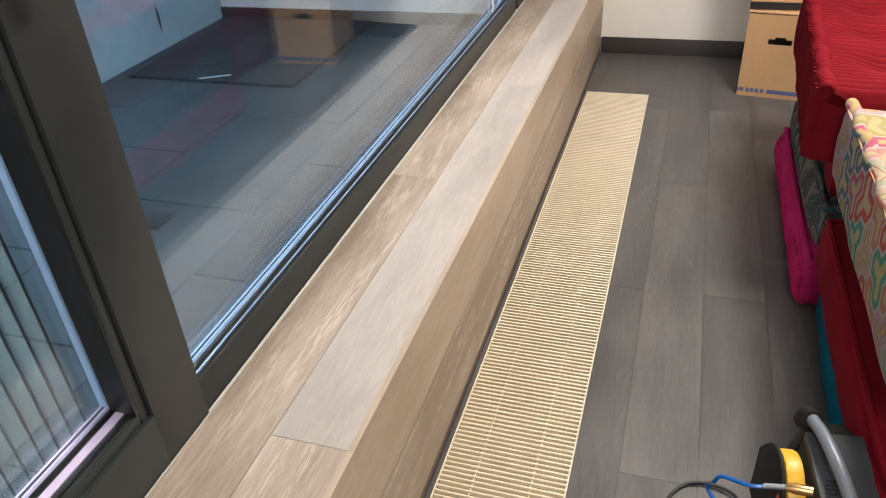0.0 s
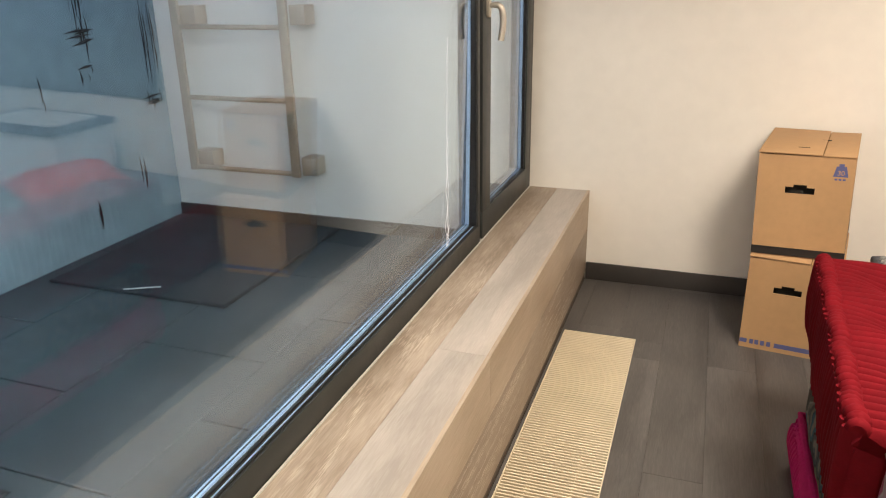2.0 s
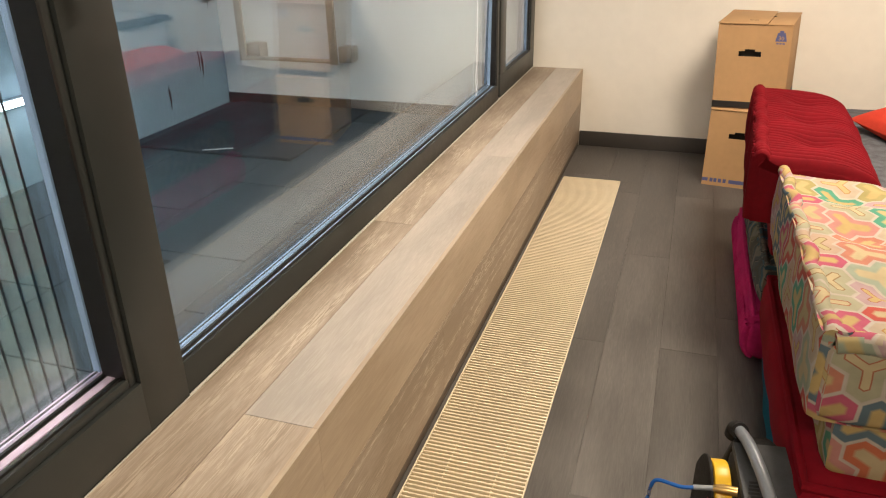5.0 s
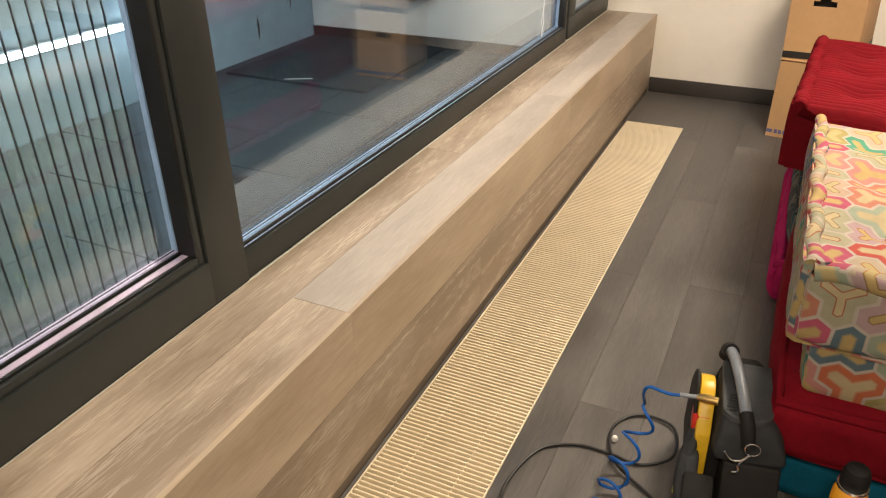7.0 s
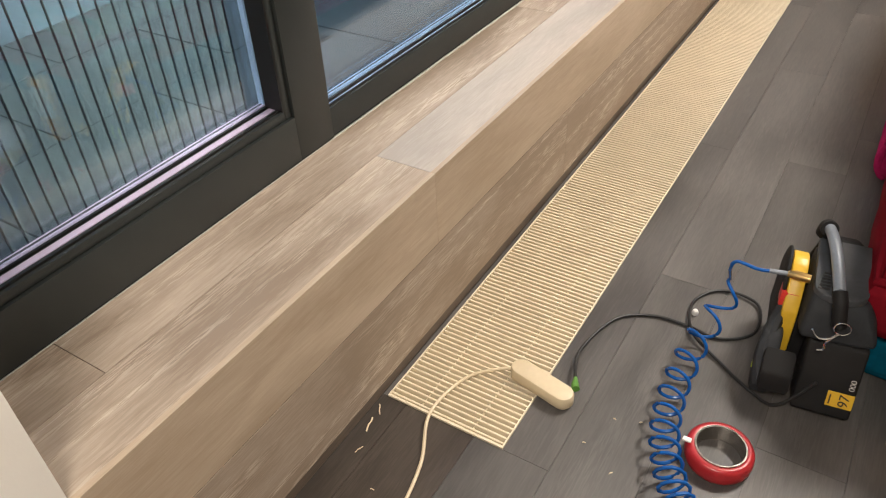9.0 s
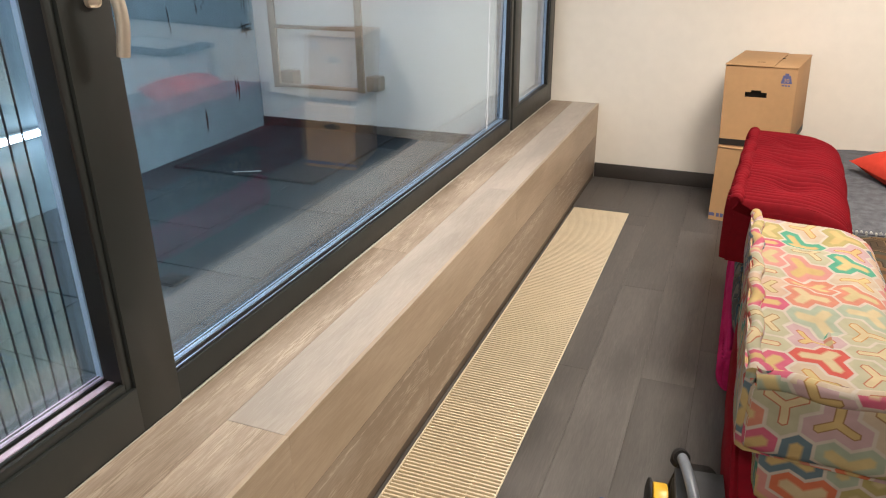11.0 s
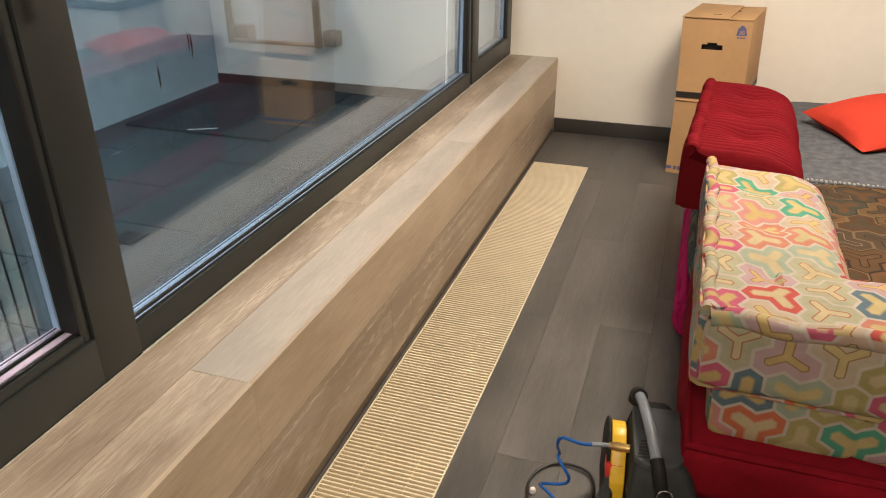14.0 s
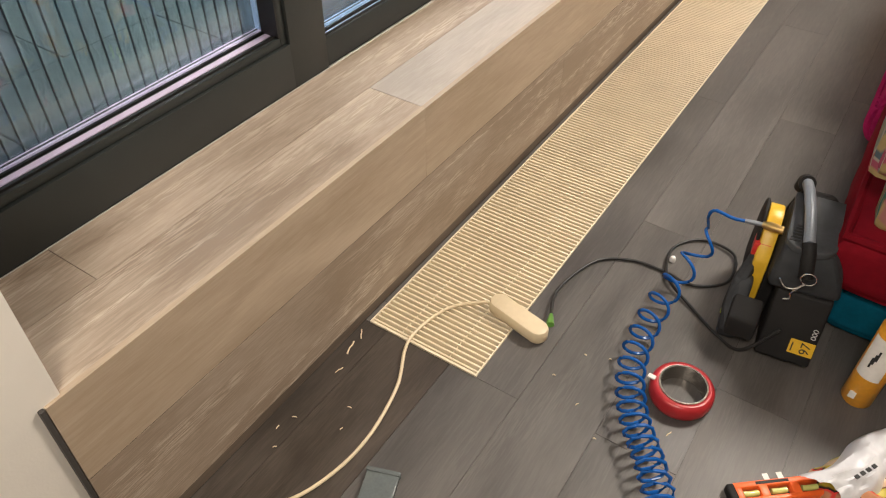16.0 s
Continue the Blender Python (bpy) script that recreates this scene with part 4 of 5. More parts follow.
part("lower_housing", prism([(-0.172, 0.024), (-0.160, 0.012), (0.130, 0.012), (0.142, 0.030), (0.142, 0.185), (-0.110, 0.180), (-0.122, 0.150)], -0.046, 0.075, 0.007), BLACKPL, comp)
part("tank", prism([(-0.060, 0.030), (-0.045, 0.012), (0.130, 0.012), (0.140, 0.030), (0.140, 0.190), (-0.070, 0.186)], -0.078, -0.047, 0.007), BLACKPL, comp, "black air tank")
part("upper_housing", hull([(-0.076, -0.118, 0.182), (0.086, -0.105, 0.176), (-0.076, 0.098, 0.182), (0.088, 0.098, 0.176), (-0.070, -0.105, 0.225), (0.076, -0.090, 0.222), (-0.064, -0.070, 0.268), (0.046, -0.066, 0.266), (-0.066, 0.098, 0.296), (0.046, 0.098, 0.294)], 0.012, 3), GREYPL, comp, "worn dark grey top cover")
rise = lambda y: 0.274 + 0.175 * (y + 0.070)
rim = [(-0.064, 0.094), (-0.064, -0.048)] + [(-0.010 - 0.054 * math.cos(a), -0.048 - 0.030 * math.sin(a)) for a in np.linspace(0.3, 2.84, 9)] + [(0.044, -0.048), (0.044, 0.094)]
bm = bmesh.new()
low, high = ([bm.verts.new((x, y, rise(y) + d)) for x, y in rim] for d in (-0.010, 0.006))
bm.faces.new(high)
bm.faces.new(low[::-1])
for k in range(len(rim)):
    j = (k + 1) % len(rim)
    bm.faces.new((low[k], low[j], high[j], high[k]))
bmesh.ops.recalc_face_normals(bm, faces=bm.faces[:])
bmesh.ops.bevel(bm, geom=[e for e in bm.edges if all(v in high for v in e.verts)], offset=0.003, segments=2, affect="EDGES", profile=0.5)
part("top_plate", bm, mat("scuffed grey plastic", (0.046, 0.050, 0.055), 0.55, noise_scale=16, amount=0.3, bump=0.2, bump_scale=300), comp, "scuffed grey top plate")
part("rear_cover", hull([(-0.080, 0.098, 0.180), (0.078, 0.098, 0.180), (-0.076, 0.150, 0.180), (0.070, 0.150, 0.180), (-0.070, 0.098, 0.270), (0.052, 0.098, 0.270), (-0.058, 0.100, 0.304), (0.030, 0.100, 0.304), (-0.050, 0.138, 0.296), (0.022, 0.138, 0.296)], 0.010, 3), BLACKPL, comp, "black rear cover")
arc = [(-0.085 + 0.225 * k / 12, 0.105 + 0.185 * math.sin(math.pi * (0.10 + 0.76 * k / 12)) ** 0.9) for k in range(13)]
part("side_panel", prism([(-0.085, 0.10), *arc[1:], (0.14, 0.10)], -0.112, -0.078, 0.005, 2), YELLOW, comp, "yellow plastic side panel")
part("panel_rim", prism([(-0.06, 0.06), *[(y + 0.010, z + 0.004) for y, z in arc[2:]], (0.150, 0.06)], -0.121, -0.113, 0.004, 2), BLACKPL, comp, "black edge of the side panel")
part("clamp", prism([(-0.165, 0.03), (-0.155, 0.10), (-0.10, 0.165), (-0.065, 0.165), (-0.09, 0.07), (-0.10, 0.02)], -0.140, -0.096, 0.010, 2), GREYPL, comp, "folded grey clamp")
part("clamp", prism([(-0.185, 0.06), (-0.175, 0.11), (-0.13, 0.15), (-0.125, 0.09)], -0.128, -0.060, 0.008, 2), BLACKPL, comp, "folded black clamp end")
part("switch", bx(-0.122, -0.080, -0.045, 0.000, 0.196, 0.238, 0.005), REDPL, comp, "red rocker switch")
part("clamp", tube(smooth_path([(-0.10, -0.02, 0.20), (-0.118, -0.07, 0.17), (-0.130, -0.13, 0.11), (-0.120, -0.165, 0.06)], 6), 0.016, 8), GREYPL, comp, "grey lever")
part("stripe", bx(-0.143, -0.1395, -0.12, -0.112, 0.06, 0.12, 0.001), mat("yellow green mark", (0.55, 0.65, 0.05), 0.5), comp)
h = part("handle", tube(smooth_path([(-0.048, 0.116, 0.322), (-0.042, 0.060, 0.334), (-0.032, -0.010, 0.328), (-0.020, -0.084, 0.303)], 8), 0.0125, 16), STEEL, comp, "grey metal carrying handle")
part("grip", tube(smooth_path([(-0.020, -0.082, 0.304), (-0.013, -0.102, 0.284), (-0.004, -0.120, 0.240)], 8), 0.0150, 16), BLACKPL, h, "black rubber grip end")
part("grip", tube(smooth_path([(-0.052, 0.146, 0.286), (-0.050, 0.138, 0.310), (-0.048, 0.112, 0.323)], 6), 0.019, 16), BLACKPL, h, "black rubber collar")
bm = None
for k in range(6):
    y = -0.058 + k * 0.009
    bm = bx(-0.058 + 0.002 * k, -0.034 + 0.001 * k, y, y + 0.005, rise(y) + 0.004, rise(y) + 0.0075, bm=bm)
part("vents", bm, PRINT, comp, "black cooling slots", smooth=False)
part("ring", tube([(0.000 + 0.016 * math.cos(a), -0.139, 0.252 + 0.016 * math.sin(a)) for a in np.linspace(0, 2 * math.pi, 21)[:-1]], 0.0017, 6, closed=True), CHROME, comp, "chrome key ring")
part("hook", tube(smooth_path([(-0.002, -0.140, 0.238), (-0.016, -0.142, 0.222), (-0.034, -0.140, 0.214), (-0.046, -0.139, 0.222), (-0.054, -0.139, 0.234)], 6), 0.0026, 6), CHROME, comp, "chrome snap hook")
part("hook", tube(smooth_path([(-0.006, -0.141, 0.234), (-0.022, -0.144, 0.206), (-0.020, -0.144, 0.190), (-0.032, -0.144, 0.184)], 6), 0.0022, 6), CHROME, comp, "chrome snap hook")
face = pose(0.046, -0.1556, 0.064, -21)
part("rating_label", bx(-0.027, 0.027, -0.0012, 0.0020, -0.018, 0.018), YELLOW, comp, "yellow noise label", smooth=False).matrix_basis = face
letters("97", 0.030, PRINT, comp, face @ pose(0.009, -0.0016, 0.0, 90, -90, 0), thick=0.0003)
part("label_bars", bx(-0.022, -0.019, -0.0018, -0.0011, -0.013, 0.010), PRINT, comp, smooth=False).matrix_basis = face
for k in range(3):
    part("print_mark", tube([(0.016 + 0.005 * math.cos(a), -0.0010, 0.032 + 0.009 * k + 0.0035 * math.sin(a)) for a in np.linspace(0, 2 * math.pi, 13)[:-1]], 0.0009, 5, closed=True), PAPER, comp, "pale printed ring").matrix_basis = face
for x, y in ((-0.025, -0.135), (0.065, -0.135), (-0.055, 0.11), (0.065, 0.11)):
    part("rubber_foot", lathe([(0.014, 0.0), (0.016, 0.004), (0.014, 0.016)], 16, centre=(x, y)), BLACKPL, comp)
part("coupling", tube([(-0.118, -0.020, 0.274), (-0.102, -0.023, 0.276), (-0.072, -0.029, 0.278)], 0.009, 12, radii=[0.007, 0.011, 0.010]), BRASS, comp, "brass air coupling")

# blue spiral air hose
hose = thing("spiral_air_hose", pose(0, 0, 0), "bright blue spiral air hose on the floor", "hose")
axis = smooth_path([(0.192, 1.235, 0.140), (0.166, 1.160, 0.080), (0.150, 1.070, 0.052), (0.147, 0.965, 0.043), (0.154, 0.865, 0.042), (0.176, 0.765, 0.042), (0.224, 0.670, 0.042), (0.293, 0.585, 0.042), (0.368, 0.480, 0.042), (0.443, 0.36, 0.042)], 40)
length = [0.0]
for a, c in zip(axis, axis[1:]):
    length.append(length[-1] + (c - a).length)
turn, pts, phase, last = 0, [], 0.0, 0.0
total = length[-1]
for k, (p, s) in enumerate(zip(axis, length)):
    f = min(1, s / 0.66)
    gap = 0.066 * (1 - f) + 0.0265
    phase += (s - last) / gap * 2 * math.pi
    last = s
    pts.append((p, phase))
fine = []
for (p, a), (q, c) in zip(pts, pts[1:]):
    steps = max(1, int((c - a) / 0.45))
    for s in range(steps):
        fine.append((p.lerp(q, s / steps), a + (c - a) * s / steps))
coil = []
for k, (p, a) in enumerate(fine):
    q = fine[min(k + 1, len(fine) - 1)][0]
    o = fine[max(k - 1, 0)][0]
    d = (q - o).normalized()
    side = d.cross(Vector((0, 0, 1))).normalized()
    up = side.cross(d)
    grow = min(1.0, k / 30)
    coil.append(p + (side * math.cos(a) + up * math.sin(a)) * 0.031 * (0.7 + 0.3 * grow))
lead = smooth_path([(0.270, 1.152, 0.271), (0.232, 1.149, 0.265), (0.184, 1.166, 0.256), (0.172, 1.176, 0.225), tuple(coil[0])], 8)
part("coil", tube(lead + coil[1:], 0.0042, 7), BLUEHOSE, hose)
part("ferrule", tube([(0.296, 1.154, 0.274), (0.256, 1.151, 0.269)], 0.0055, 10), STEEL, hose, "steel spring ferrule")

# ---- cables ----
cable = thing("power_cable", pose(0, 0, 0), "black power cable looping to the compressor", "cable")
part("lead", tube(smooth_path([(-0.058, 0.828, 0.03), (-0.095, 0.95, 0.012), (-0.062, 1.105, 0.006), (0.02, 1.165, 0.006), (0.105, 1.172, 0.006), (0.19, 1.165, 0.006), (0.262, 1.225, 0.008), (0.245, 1.335, 0.010), (0.15, 1.350, 0.007), (0.095, 1.27, 0.006), (0.125, 1.15, 0.015), (0.215, 1.085, 0.006), (0.30, 1.03, 0.006), (0.36, 1.005, 0.02), (0.42, 1.035, 0.10)], 8), 0.0042, 8), BLACKCABLE, cable)
part("plug", tube([(-0.050, 0.815, 0.030), (-0.056, 0.826, 0.030), (-0.064, 0.848, 0.028)], 0.007, 10, radii=[0.010, 0.009, 0.005]), GREENPL, cable, "green plug end")

strip = thing("extension_socket", pose(-0.128, 0.797, 0.005, 0, 0, -12), "ivory plastic extension socket lying across the grille", "power strip")
bm = bmesh.new()
for z, i in ((0.0, 0.003), (0.005, 0.0), (0.027, 0.0), (0.034, 0.003), (0.0365, 0.010)):
    ring = []
    for side, a0 in ((1, -90), (-1, 90)):
        for k in range(13):
            a = radians(a0 + 180 * k / 12)
            ring.append(bm.verts.new((side * 0.060 + (0.027 - i) * math.cos(a), (0.027 - i) * math.sin(a), z)))
bm.verts.ensure_lookup_table()
rings = [bm.verts[k * 26 : k * 26 + 26] for k in range(5)]
for u, v in zip(rings, rings[1:]):
    for k in range(26):
        bm.faces.new((u[k], u[(k + 1) % 26], v[(k + 1) % 26], v[k]))
bm.faces.new(rings[0][::-1])
bm.faces.new(rings[-1])
part("housing", bm, IVORY, strip)
lead = thing("white_cable", pose(0, 0, 0), "ivory power lead of the extension socket", "cable")
part("lead", tube(smooth_path([(-0.195, 0.805, 0.028), (-0.235, 0.790, 0.022), (-0.30, 0.730, 0.010), (-0.318, 0.600, 0.010), (-0.262, 0.470, 0.006), (-0.236, 0.310, 0.006), (-0.262, 0.165, 0.006), (-0.34, 0.02, 0.006), (-0.36, -0.2, 0.006), (-0.30, -0.5, 0.006)], 10), 0.0042, 8), IVORY, lead)

# ---- small things on the floor ----
tape = thing("tape_roll", pose(0.284, 0.810, 0), "roll of red adhesive tape lying flat", "tape roll")
part("tape", lathe([(0.0545, 0.003), (0.060, 0.0), (0.067, 0.002), (0.0705, 0.009), (0.0718, 0.020), (0.0705, 0.034), (0.066, 0.042), (0.060, 0.0445), (0.0545, 0.043), (0.0545, 0.003)], 56), TAPERED, tape)
part("core", lathe([(0.0505, 0.001), (0.0543, 0.001), (0.0543, 0.0455), (0.0505, 0.0455), (0.0505, 0.001)], 48), TAPECORE, tape, "shiny printed core")
part("tape_tag", bx(-0.076, -0.058, -0.028, -0.016, 0.046, 0.0515, 0.002), PAPER, tape, "torn white tag")

can = thing("foam_can", pose(0.620, 1.030, 0), "yellow orange spray can with a white label and black cap", "spray can")
part("body", lathe([(0.030, 0.0), (0.033, 0.004), (0.033, 0.235), (0.028, 0.252), (0.020, 0.258)], 36), CANYELLOW, can)
bm = bmesh.new()
rings = [[bm.verts.new((0.0335 * math.cos(a), 0.0335 * math.sin(a), z)) for a in np.linspace(radians(200), radians(300), 17)] for z in (0.095, 0.215)]
for k in range(16):
    bm.faces.new((rings[0][k], rings[0][k + 1], rings[1][k + 1], rings[1][k]))
part("label", bm, PAPER, can, "white paper label")
bm = None
for k in range(3):
    a = radians(240 + 6 * k)
    bm = bx(0.0337 * math.cos(a) - 0.002, 0.0337 * math.cos(a) + 0.002, 0.0337 * math.sin(a) - 0.001, 0.0337 * math.sin(a), 0.13 + 0.012 * k, 0.16 + 0.012 * k, bm=bm)
part("print_bars", bm, PRINT, can, smooth=False)
part("code_patch", bx(-0.022, -0.008, -0.0325, -0.029, 0.025, 0.045), PAPER, can, "pale printed patch", smooth=False)
part("rim", lathe([(0.026, 0.250), (0.030, 0.252), (0.030, 0.258), (0.024, 0.260)], 36), CHROME, can, "chrome rim")
part("cap", lathe([(0.024, 0.258), (0.027, 0.262), (0.027, 0.285), (0.022, 0.300), (0.010, 0.304)], 36), BLACKPL, can, "black plastic cap")

level = thing("spirit_level", pose(0.438, 0.637, 0.0115, 0, 0, 40) @ pose(0, 0, 0, 90, 0, 0), "short orange torpedo spirit level lying on its side", "spirit level")
bm = bx(0.016, 0.215, -0.010, 0.010, 0.0, 0.012, 0.002)
bx(0.016, 0.215, -0.010, 0.010, 0.034, 0.044, 0.002, bm=bm)
for x0, x1 in ((0.016, 0.030), (0.066, 0.084), (0.132, 0.150), (0.196, 0.215)):
    bx(x0, x1, -0.0095, 0.0095, 0.010, 0.036, 0.002, bm=bm)
part("frame", bm, LEVELOR, level)
part("end_cap", bx(0.0, 0.018, -0.012, 0.012, 0.0, 0.046, 0.006, 3), BLACKPL, level, "black rubber end cap")
part("end_cap", bx(0.213, 0.231, -0.012, 0.012, 0.0, 0.046, 0.006, 3), BLACKPL, level, "black rubber end cap")
for x in (0.048, 0.108, 0.173):
    part("vial", tube([(x - 0.016, 0, 0.022), (x, 0, 0.023), (x + 0.016, 0, 0.022)], 0.006, 10), VIAL, level, "yellow green bubble vial")
part("print_bars", bx(0.062, 0.132, 0.0102, 0.0108, 0.003, 0.009), PRINT, level, smooth=False)
for x in (0.088, 0.118):
    ob = part("paper_scrap", bx(x - 0.006, x + 0.006, 0.0112, 0.0120, -0.012, 0.002, 0.0003), PAPER, level, "torn white paper scrap", smooth=False)

bag = thing("crumpled_bag", pose(0.735, 0.775, 0, 0, 0, 61), "crumpled white and coloured plastic bag", "bag")
bm = bmesh.new()
bmesh.ops.create_grid(bm, x_segments=40, y_segments=40, size=1)
for v in bm.verts:
    x, y = v.co.x, v.co.y
    r = max(0.0, 1 - (abs(x) ** 3 + abs(y) ** 3) ** (1 / 3))
    z = 0.085 * min(1, r * 2.2) ** 0.7 + 0.020 * noise.noise(Vector((x * 3, y * 3, 1))) * min(1, r * 4) + 0.008 * noise.noise(Vector((x * 9, y * 9, 2))) * min(1, r * 6)
    v.co = Vector((x * 0.125 + 0.012 * noise.noise(Vector((y * 3, x, 4))), y * 0.135 + 0.012 * noise.noise(Vector((x * 3, y, 7))), max(0.002, z)))
bag_colours = trefoil_fabric("printed bag film", ((0.45, 0.02, 0.02), (0.48, 0.38, 0.04), (0.42, 0.19, 0.09), (0.46, 0.03, 0.03)), ((0.46, 0.34, 0.24), (0.45, 0.38, 0.07), (0.44, 0.21, 0.11)), 0.06, ((0.03, 0.02, 0.02), (0.6, 0.05, 0.04)), ((0.03, 0.02, 0.02), (0.1, 0.05, 0.03)), ((0.62, 0.46, 0.32), (0.60, 0.04, 0.03)), 0.3)
part("film", bm, bag_colours, bag, "printed film in red, yellow and beige")
bm = bmesh.new()
bmesh.ops.create_grid(bm, x_segments=30, y_segments=16, size=1)
for v in bm.verts:
    x, y = v.co.x, v.co.y
    edge = min(1, (1 - abs(y)) * 3)
    z = 0.086 + 0.028 * (1 - x * x) * edge + 0.012 * noise.noise(Vector((x * 4, y * 4, 9))) - 0.035 * max(0, -y) ** 2 - 0.05 * max(0, y) ** 2
    v.co = Vector((-0.010 + x * 0.135 * (0.9 + 0.1 * math.sin(y * 3)), 0.078 + y * 0.050 + 0.020 * math.sin(x * 4) * 0.5, max(0.004, z)))
part("flap", bm, mat("white bag film", (0.62, 0.62, 0.64), 0.3, noise_scale=14, amount=0.04), bag, "crumpled white film edge")
bm = None
for k in range(4):
    bm = bx(-0.095 + k * 0.016, -0.085 + k * 0.016, 0.055, 0.063, 0.113, 0.1155, 0.0005, 1, bm)
part("print_bars", bm, PRINT, bag, smooth=False)

plug = tagged(finish("ear_plug", lathe([(0.003, 0.0), (0.008, 0.002), (0.009, 0.008), (0.006, 0.016), (0.002, 0.018)], 14, centre=(0.111, 1.228)), PAPER), "small off-white foam ear plug on the floor", "ear plug")
tub = thing("plastic_scrap", pose(-0.150, 0.262, 0, 0, 0, 20), "grey translucent plastic piece on the floor", "plastic piece")
part("shell", bx(-0.035, 0.035, -0.05, 0.02, 0.0, 0.016, 0.004), CLEARPL, tub)
part("rim", bx(-0.037, 0.037, 0.014, 0.024, 0.001, 0.020, 0.003), CLEARPL, tub)

chips = ((-0.452, 0.556, 0.030, 125), (-0.425, 0.508, 0.040, 104), (-0.405, 0.440, 0.022, 75), (-0.32, 0.372, 0.009, 10), (-0.30, 0.318, 0.008, 80), (-0.405, 0.285, 0.010, 30), (-0.418, 0.245, 0.010, 100), (-0.39, 0.205, 0.008, 50), (0.02, 0.705, 0.007, 20), (0.10, 0.66, 0.008, 60), (0.055, 0.80, 0.006, 0), (0.11, 0.82, 0.006, 45), (0.17, 0.60, 0.007, 15), (0.30, 0.70, 0.016, 70))
for x, y, s, a in chips:
    w = max(0.0012, s * 0.05)
    path = smooth_path([(-s / 2, 0, 0.002), (-s * 0.1, s * 0.03, 0.004), (s * 0.2, -s * 0.01, 0.003), (s / 2, s * 0.02, 0.002)], 4)
    tagged(finish("wood_shaving", tube(path, w, 6), CHIP, m=pose(max(x, -0.43), y, 0, 0, 0, a)), "small pale wood shaving on the floor", "wood shaving", "wood shavings")

# ---- terrace outside ----
XO = -2.96
tx0 = XF - 0.10
terrace = structure("terrace", bx(XO - 1, tx0, -6, 6, -0.2, ZT - 0.03), GAP, "dark paved terrace outside the window", "terrace", False)
structure("ground", bx(-60, XO - 1, -60, 60, -0.6, -0.2), SLAB, "dark ground beyond the terrace wall", "ground", False)
for k in range(11):
    for j in range(4):
        y0 = -3.9 + k * 0.80 + 0.40 * (j % 2)
        x1 = tx0 - 0.004 - j * 0.568
        part("slab", bx(x1 - 0.564, x1, y0 + 0.003, y0 + 0.797, ZT - 0.03, ZT + 0.0005 * (k % 3), 0.003, 1), SLAB, terrace)
outer = structure("wall_terrace_side", bx(XO - 0.2, XO, -6, 6, -0.2, 2.9), CONCRETE, "weathered grey rendered terrace wall with black marks", "wall", False)
structure("wall_terrace_end", bx(XO, tx0, 4.40, 4.60, -0.2, 2.9), PLASTER, "white terrace end wall with a ladder", "wall", False)
structure("wall_terrace_back", bx(XO, tx0, -4.2, -4.0, -0.2, 2.9), CONCRETE, "grey rendered wall closing the terrace", "wall", False)
# dark strip where the terrace end wall meets the paving
structure("terrace_skirting", bx(XO + 0.002, tx0, 4.385, 4.3995, ZT, ZT + 0.07), SKIRT, "dark strip along the foot of the terrace end wall", "trim", False)
random.seed(5)


def streaks(y, z, uprights, levels, tall, wide, w):
    bm = None
    for k in range(uprights):
        yy, ln = y + random.uniform(-w, w), tall * random.uniform(0.4, 1.0)
        z0 = z + random.uniform(-0.3, 0.3) * tall
        bm = tube([(XO + 0.003, yy, z0 - ln / 2), (XO + 0.004, yy + 0.003, z0), (XO + 0.003, yy - 0.004, z0 + ln / 2)], 0.003, 5, bm, radii=[0.0008, random.uniform(0.0022, 0.0055), 0.001])
    for k in range(levels):
        zz, ln = z + random.uniform(-0.035, 0.035), wide * random.uniform(0.4, 1.0)
        yy = y + random.uniform(-0.03, 0.03)
        bm = tube([(XO + 0.003, yy - ln / 2, zz - 0.006), (XO + 0.005, yy, zz + 0.004), (XO + 0.003, yy + ln / 2, zz + 0.006)], 0.004, 5, bm, radii=[0.001, 0.0065, 0.001])
    part("black_streak", bm, PRINT, outer, "black streaks on the render")


for mark in ((3.833, 1.225, 4, 7, 0.16, 0.20, 0.05), (3.833, 1.423, 5, 0, 0.34, 0.1, 0.05), (3.833, 1.046, 3, 2, 0.08, 0.10, 0.05), (4.314, 1.121, 7, 0, 0.38, 0.1, 0.05),
             (4.285, 0.838, 4, 5, 0.10, 0.16, 0.07), (3.531, 0.961, 2, 0, 0.13, 0.1, 0.03), (3.748, 0.310, 3, 0, 0.15, 0.1, 0.008), (4.116, 0.480, 3, 0, 0.20, 0.1, 0.03)):
    streaks(*mark)
mt = thing("rubber_mat", pose(-1.86, 3.262, ZT + 0.0015), "dark rubber mat on the terrace floor", "mat")
part("sheet", bx(-1.00, 0.0, 0.0, 1.115, 0.0, 0.012, 0.004), MATRUBBER, mt)
part("border", tube([(-0.99, 0.006, 0.012), (-0.5, 0.006, 0.012), (-0.006, 0.006, 0.012), (-0.006, 0.55, 0.012), (-0.006, 1.10, 0.012)], 0.006, 6), MATRUBBER, mt)
tagged(finish("stick", tube([(-2.42, 3.27, ZT + 0.019), (-2.34, 3.31, ZT + 0.020), (-2.27, 3.35, ZT + 0.019)], 0.0032, 6), PAPER), "thin white stick lying on the mat", "stick")
drain = thing("floor_drain", pose(-1.765, 1.965, ZT + 0.001), "small dark square floor drain in the terrace", "drain")
part("frame", bx(-0.055, 0.055, -0.055, 0.055, 0.0, 0.004, 0.001), GREYPL, drain)
part("cover", bx(-0.048, 0.048, -0.048, 0.048, 0.0041, 0.008, 0.001), PRINT, drain)
lad = thing("wall_ladder", pose(-2.39, 4.28, 0.447), "steel access ladder bracketed to the terrace wall", "ladder")
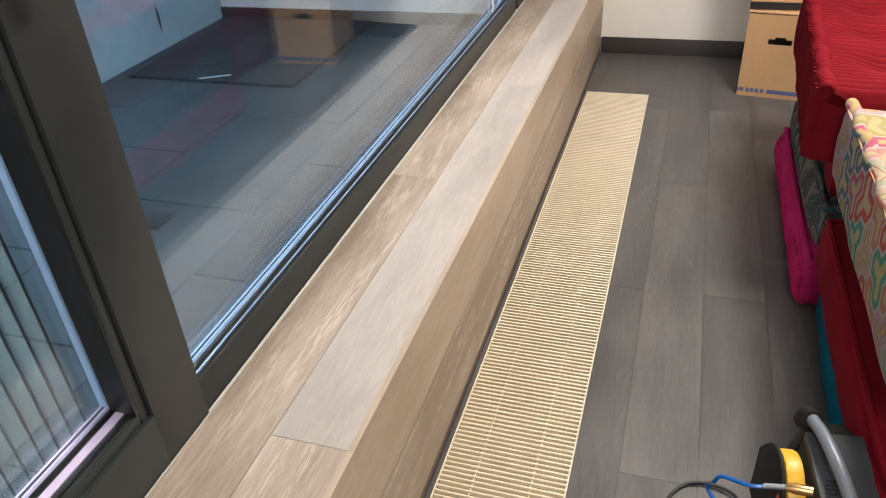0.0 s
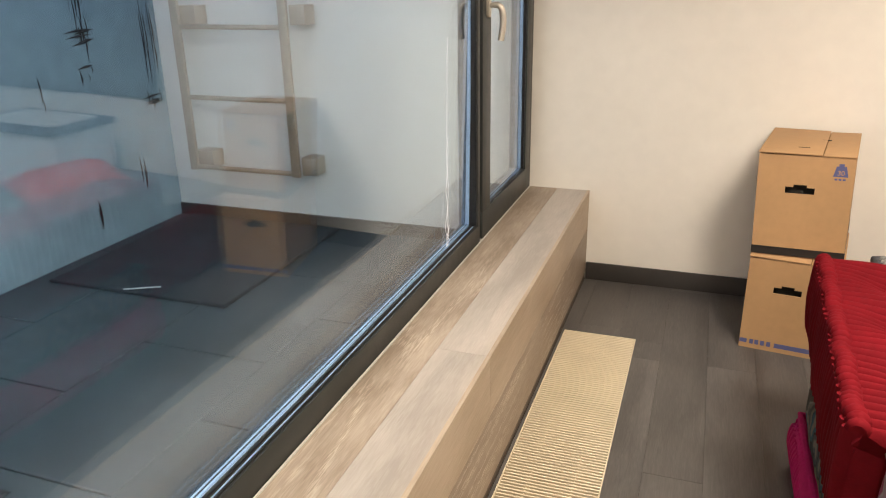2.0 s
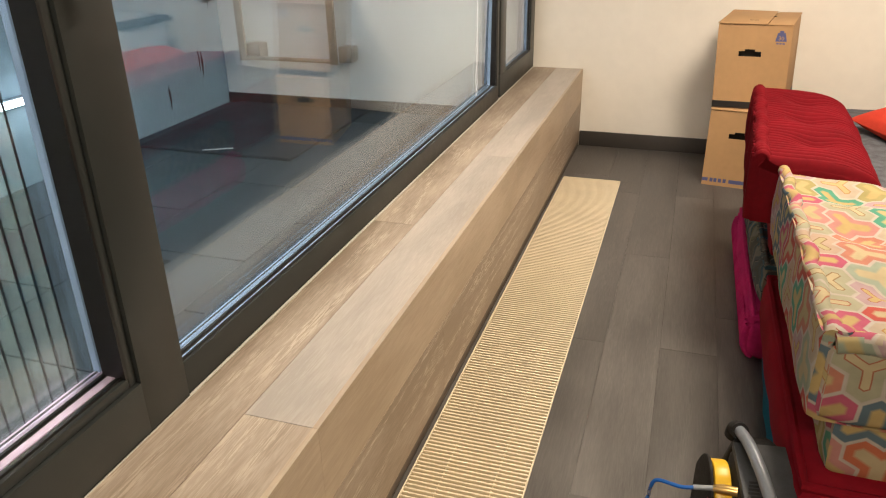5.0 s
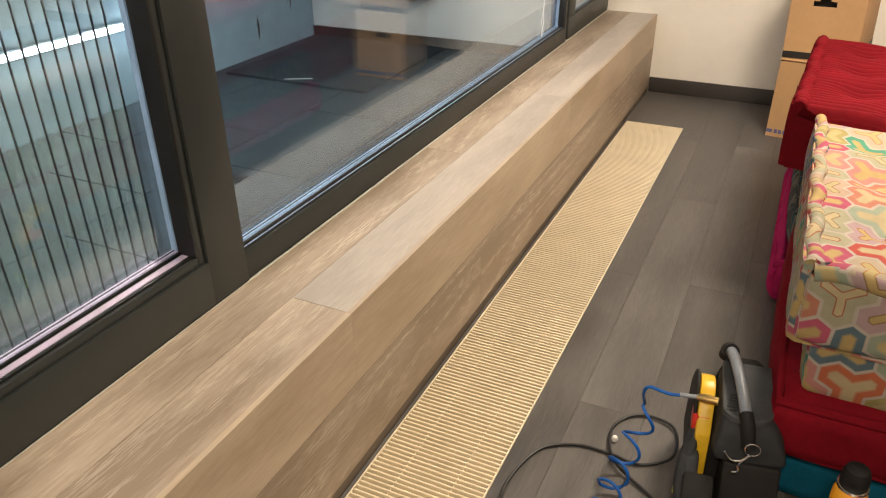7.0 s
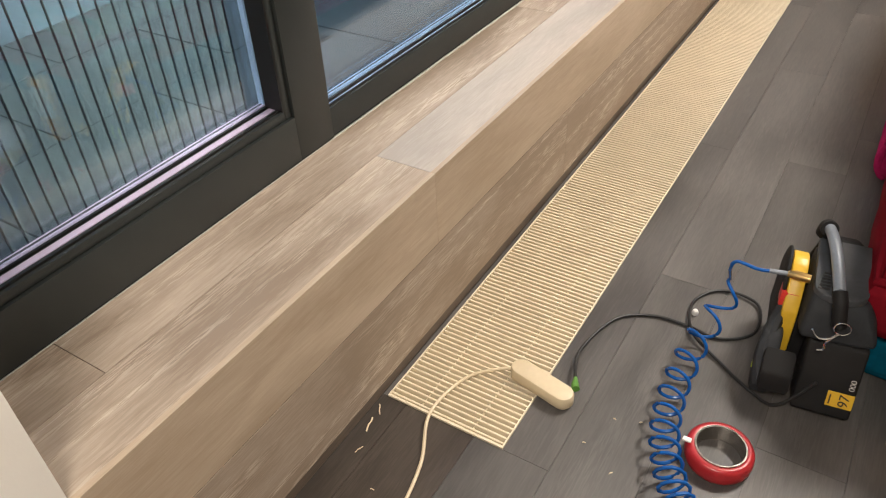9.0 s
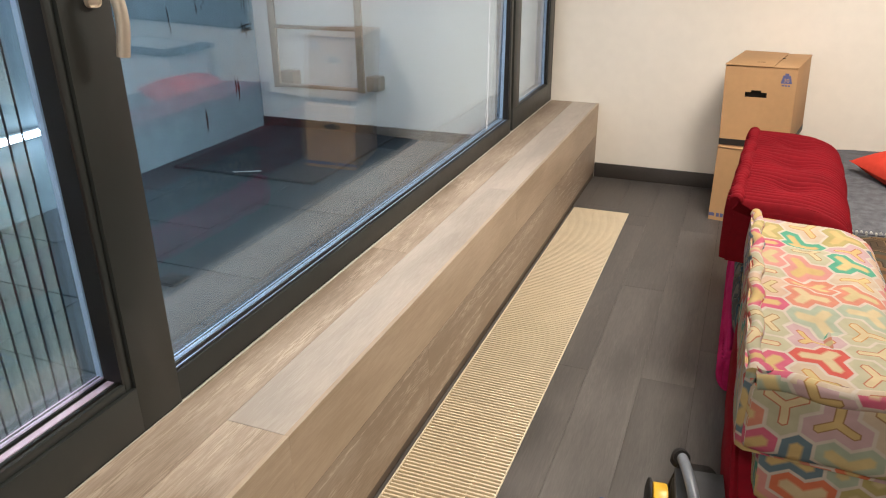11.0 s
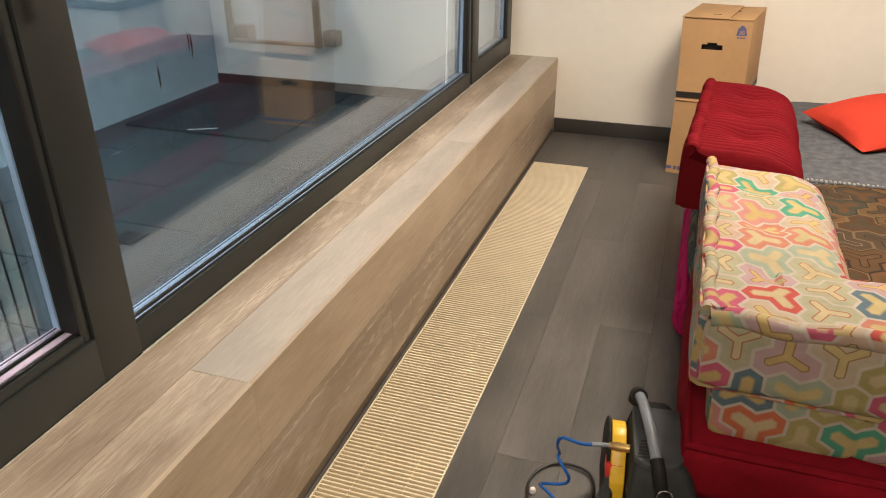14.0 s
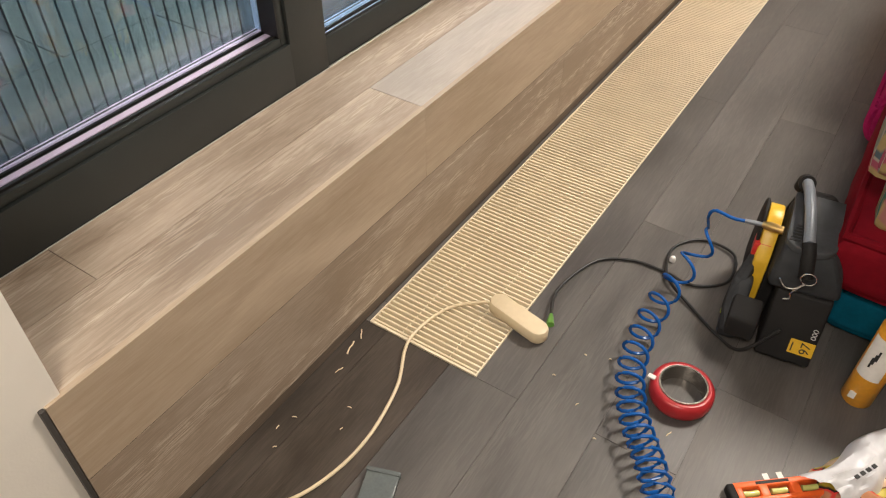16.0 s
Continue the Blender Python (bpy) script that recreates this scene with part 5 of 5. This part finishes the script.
for x in (-0.335, 0.335):
    part("rail", bx(x - 0.025, x + 0.025, -0.012, 0.012, 0.0, 2.2, 0.004), LADDERM, lad)
for z in (0.02, 0.42, 0.80, 1.18, 1.56, 1.94):
    part("rung", tube([(-0.31, 0, z), (0, 0, z), (0.31, 0, z)], 0.014, 10), LADDERM, lad)
for x in (-0.335, 0.335):
    for z in (0.06, 0.86, 1.66):
        part("bracket", bx(x + 0.03 - (0.0 if x > 0 else 0.15) + (0 if x > 0 else 0.12), x + 0.12 + (0 if x < 0 else 0.0), 0.012, 0.118, z - 0.05, z + 0.05, 0.004), LADDERM, lad)
tl = thing("light_tube", pose(XO, 0, 0.547), "bright white light tube on the terrace wall", "lamp")
part("tube", tube([(0.05, 0.94, 0.0), (0.05, 1.9, 0.0), (0.05, 2.81, 0.0)], 0.013, 10), TUBE, tl)
part("channel", bx(0.0005, 0.034, 0.92, 2.83, -0.02, 0.02, 0.003), WHITEPL, tl)

# ---- floor planks ----
random.seed(11)
known = {0: 1.345, 1: 2.115, -1: 0.600}
W, LEN = 0.183, 1.50
for col in range(-3, 23):
    x0 = -0.018 + col * W
    x1 = x0 + W
    start = known.get(col, random.uniform(0, LEN))
    y = start - math.ceil((start - YB) / LEN) * LEN
    while y < YN:
        a, c = max(YB, y), min(YN, y + LEN)
        y += LEN
        if c - a < 0.02:
            continue
        pieces = [(max(x0, XL), min(x1, XE), a, c)]
        for gx0, gx1, gy0, gy1 in ((GX0, GX1, GY0, GY1), (XL - 1, XL, YB, YN)):
            out = []
            for p0, p1, q0, q1 in pieces:
                if p1 <= gx0 or p0 >= gx1 or q1 <= gy0 or q0 >= gy1:
                    out.append((p0, p1, q0, q1))
                    continue
                if q0 < gy0:
                    out.append((p0, p1, q0, gy0))
                if q1 > gy1:
                    out.append((p0, p1, gy1, q1))
                m0, m1 = max(q0, gy0), min(q1, gy1)
                if p0 < gx0:
                    out.append((p0, gx0, m0, m1))
                if p1 > gx1:
                    out.append((gx1, p1, m0, m1))
            pieces = out
        for p0, p1, q0, q1 in pieces:
            if p1 - p0 > 0.004 and q1 - q0 > 0.01:
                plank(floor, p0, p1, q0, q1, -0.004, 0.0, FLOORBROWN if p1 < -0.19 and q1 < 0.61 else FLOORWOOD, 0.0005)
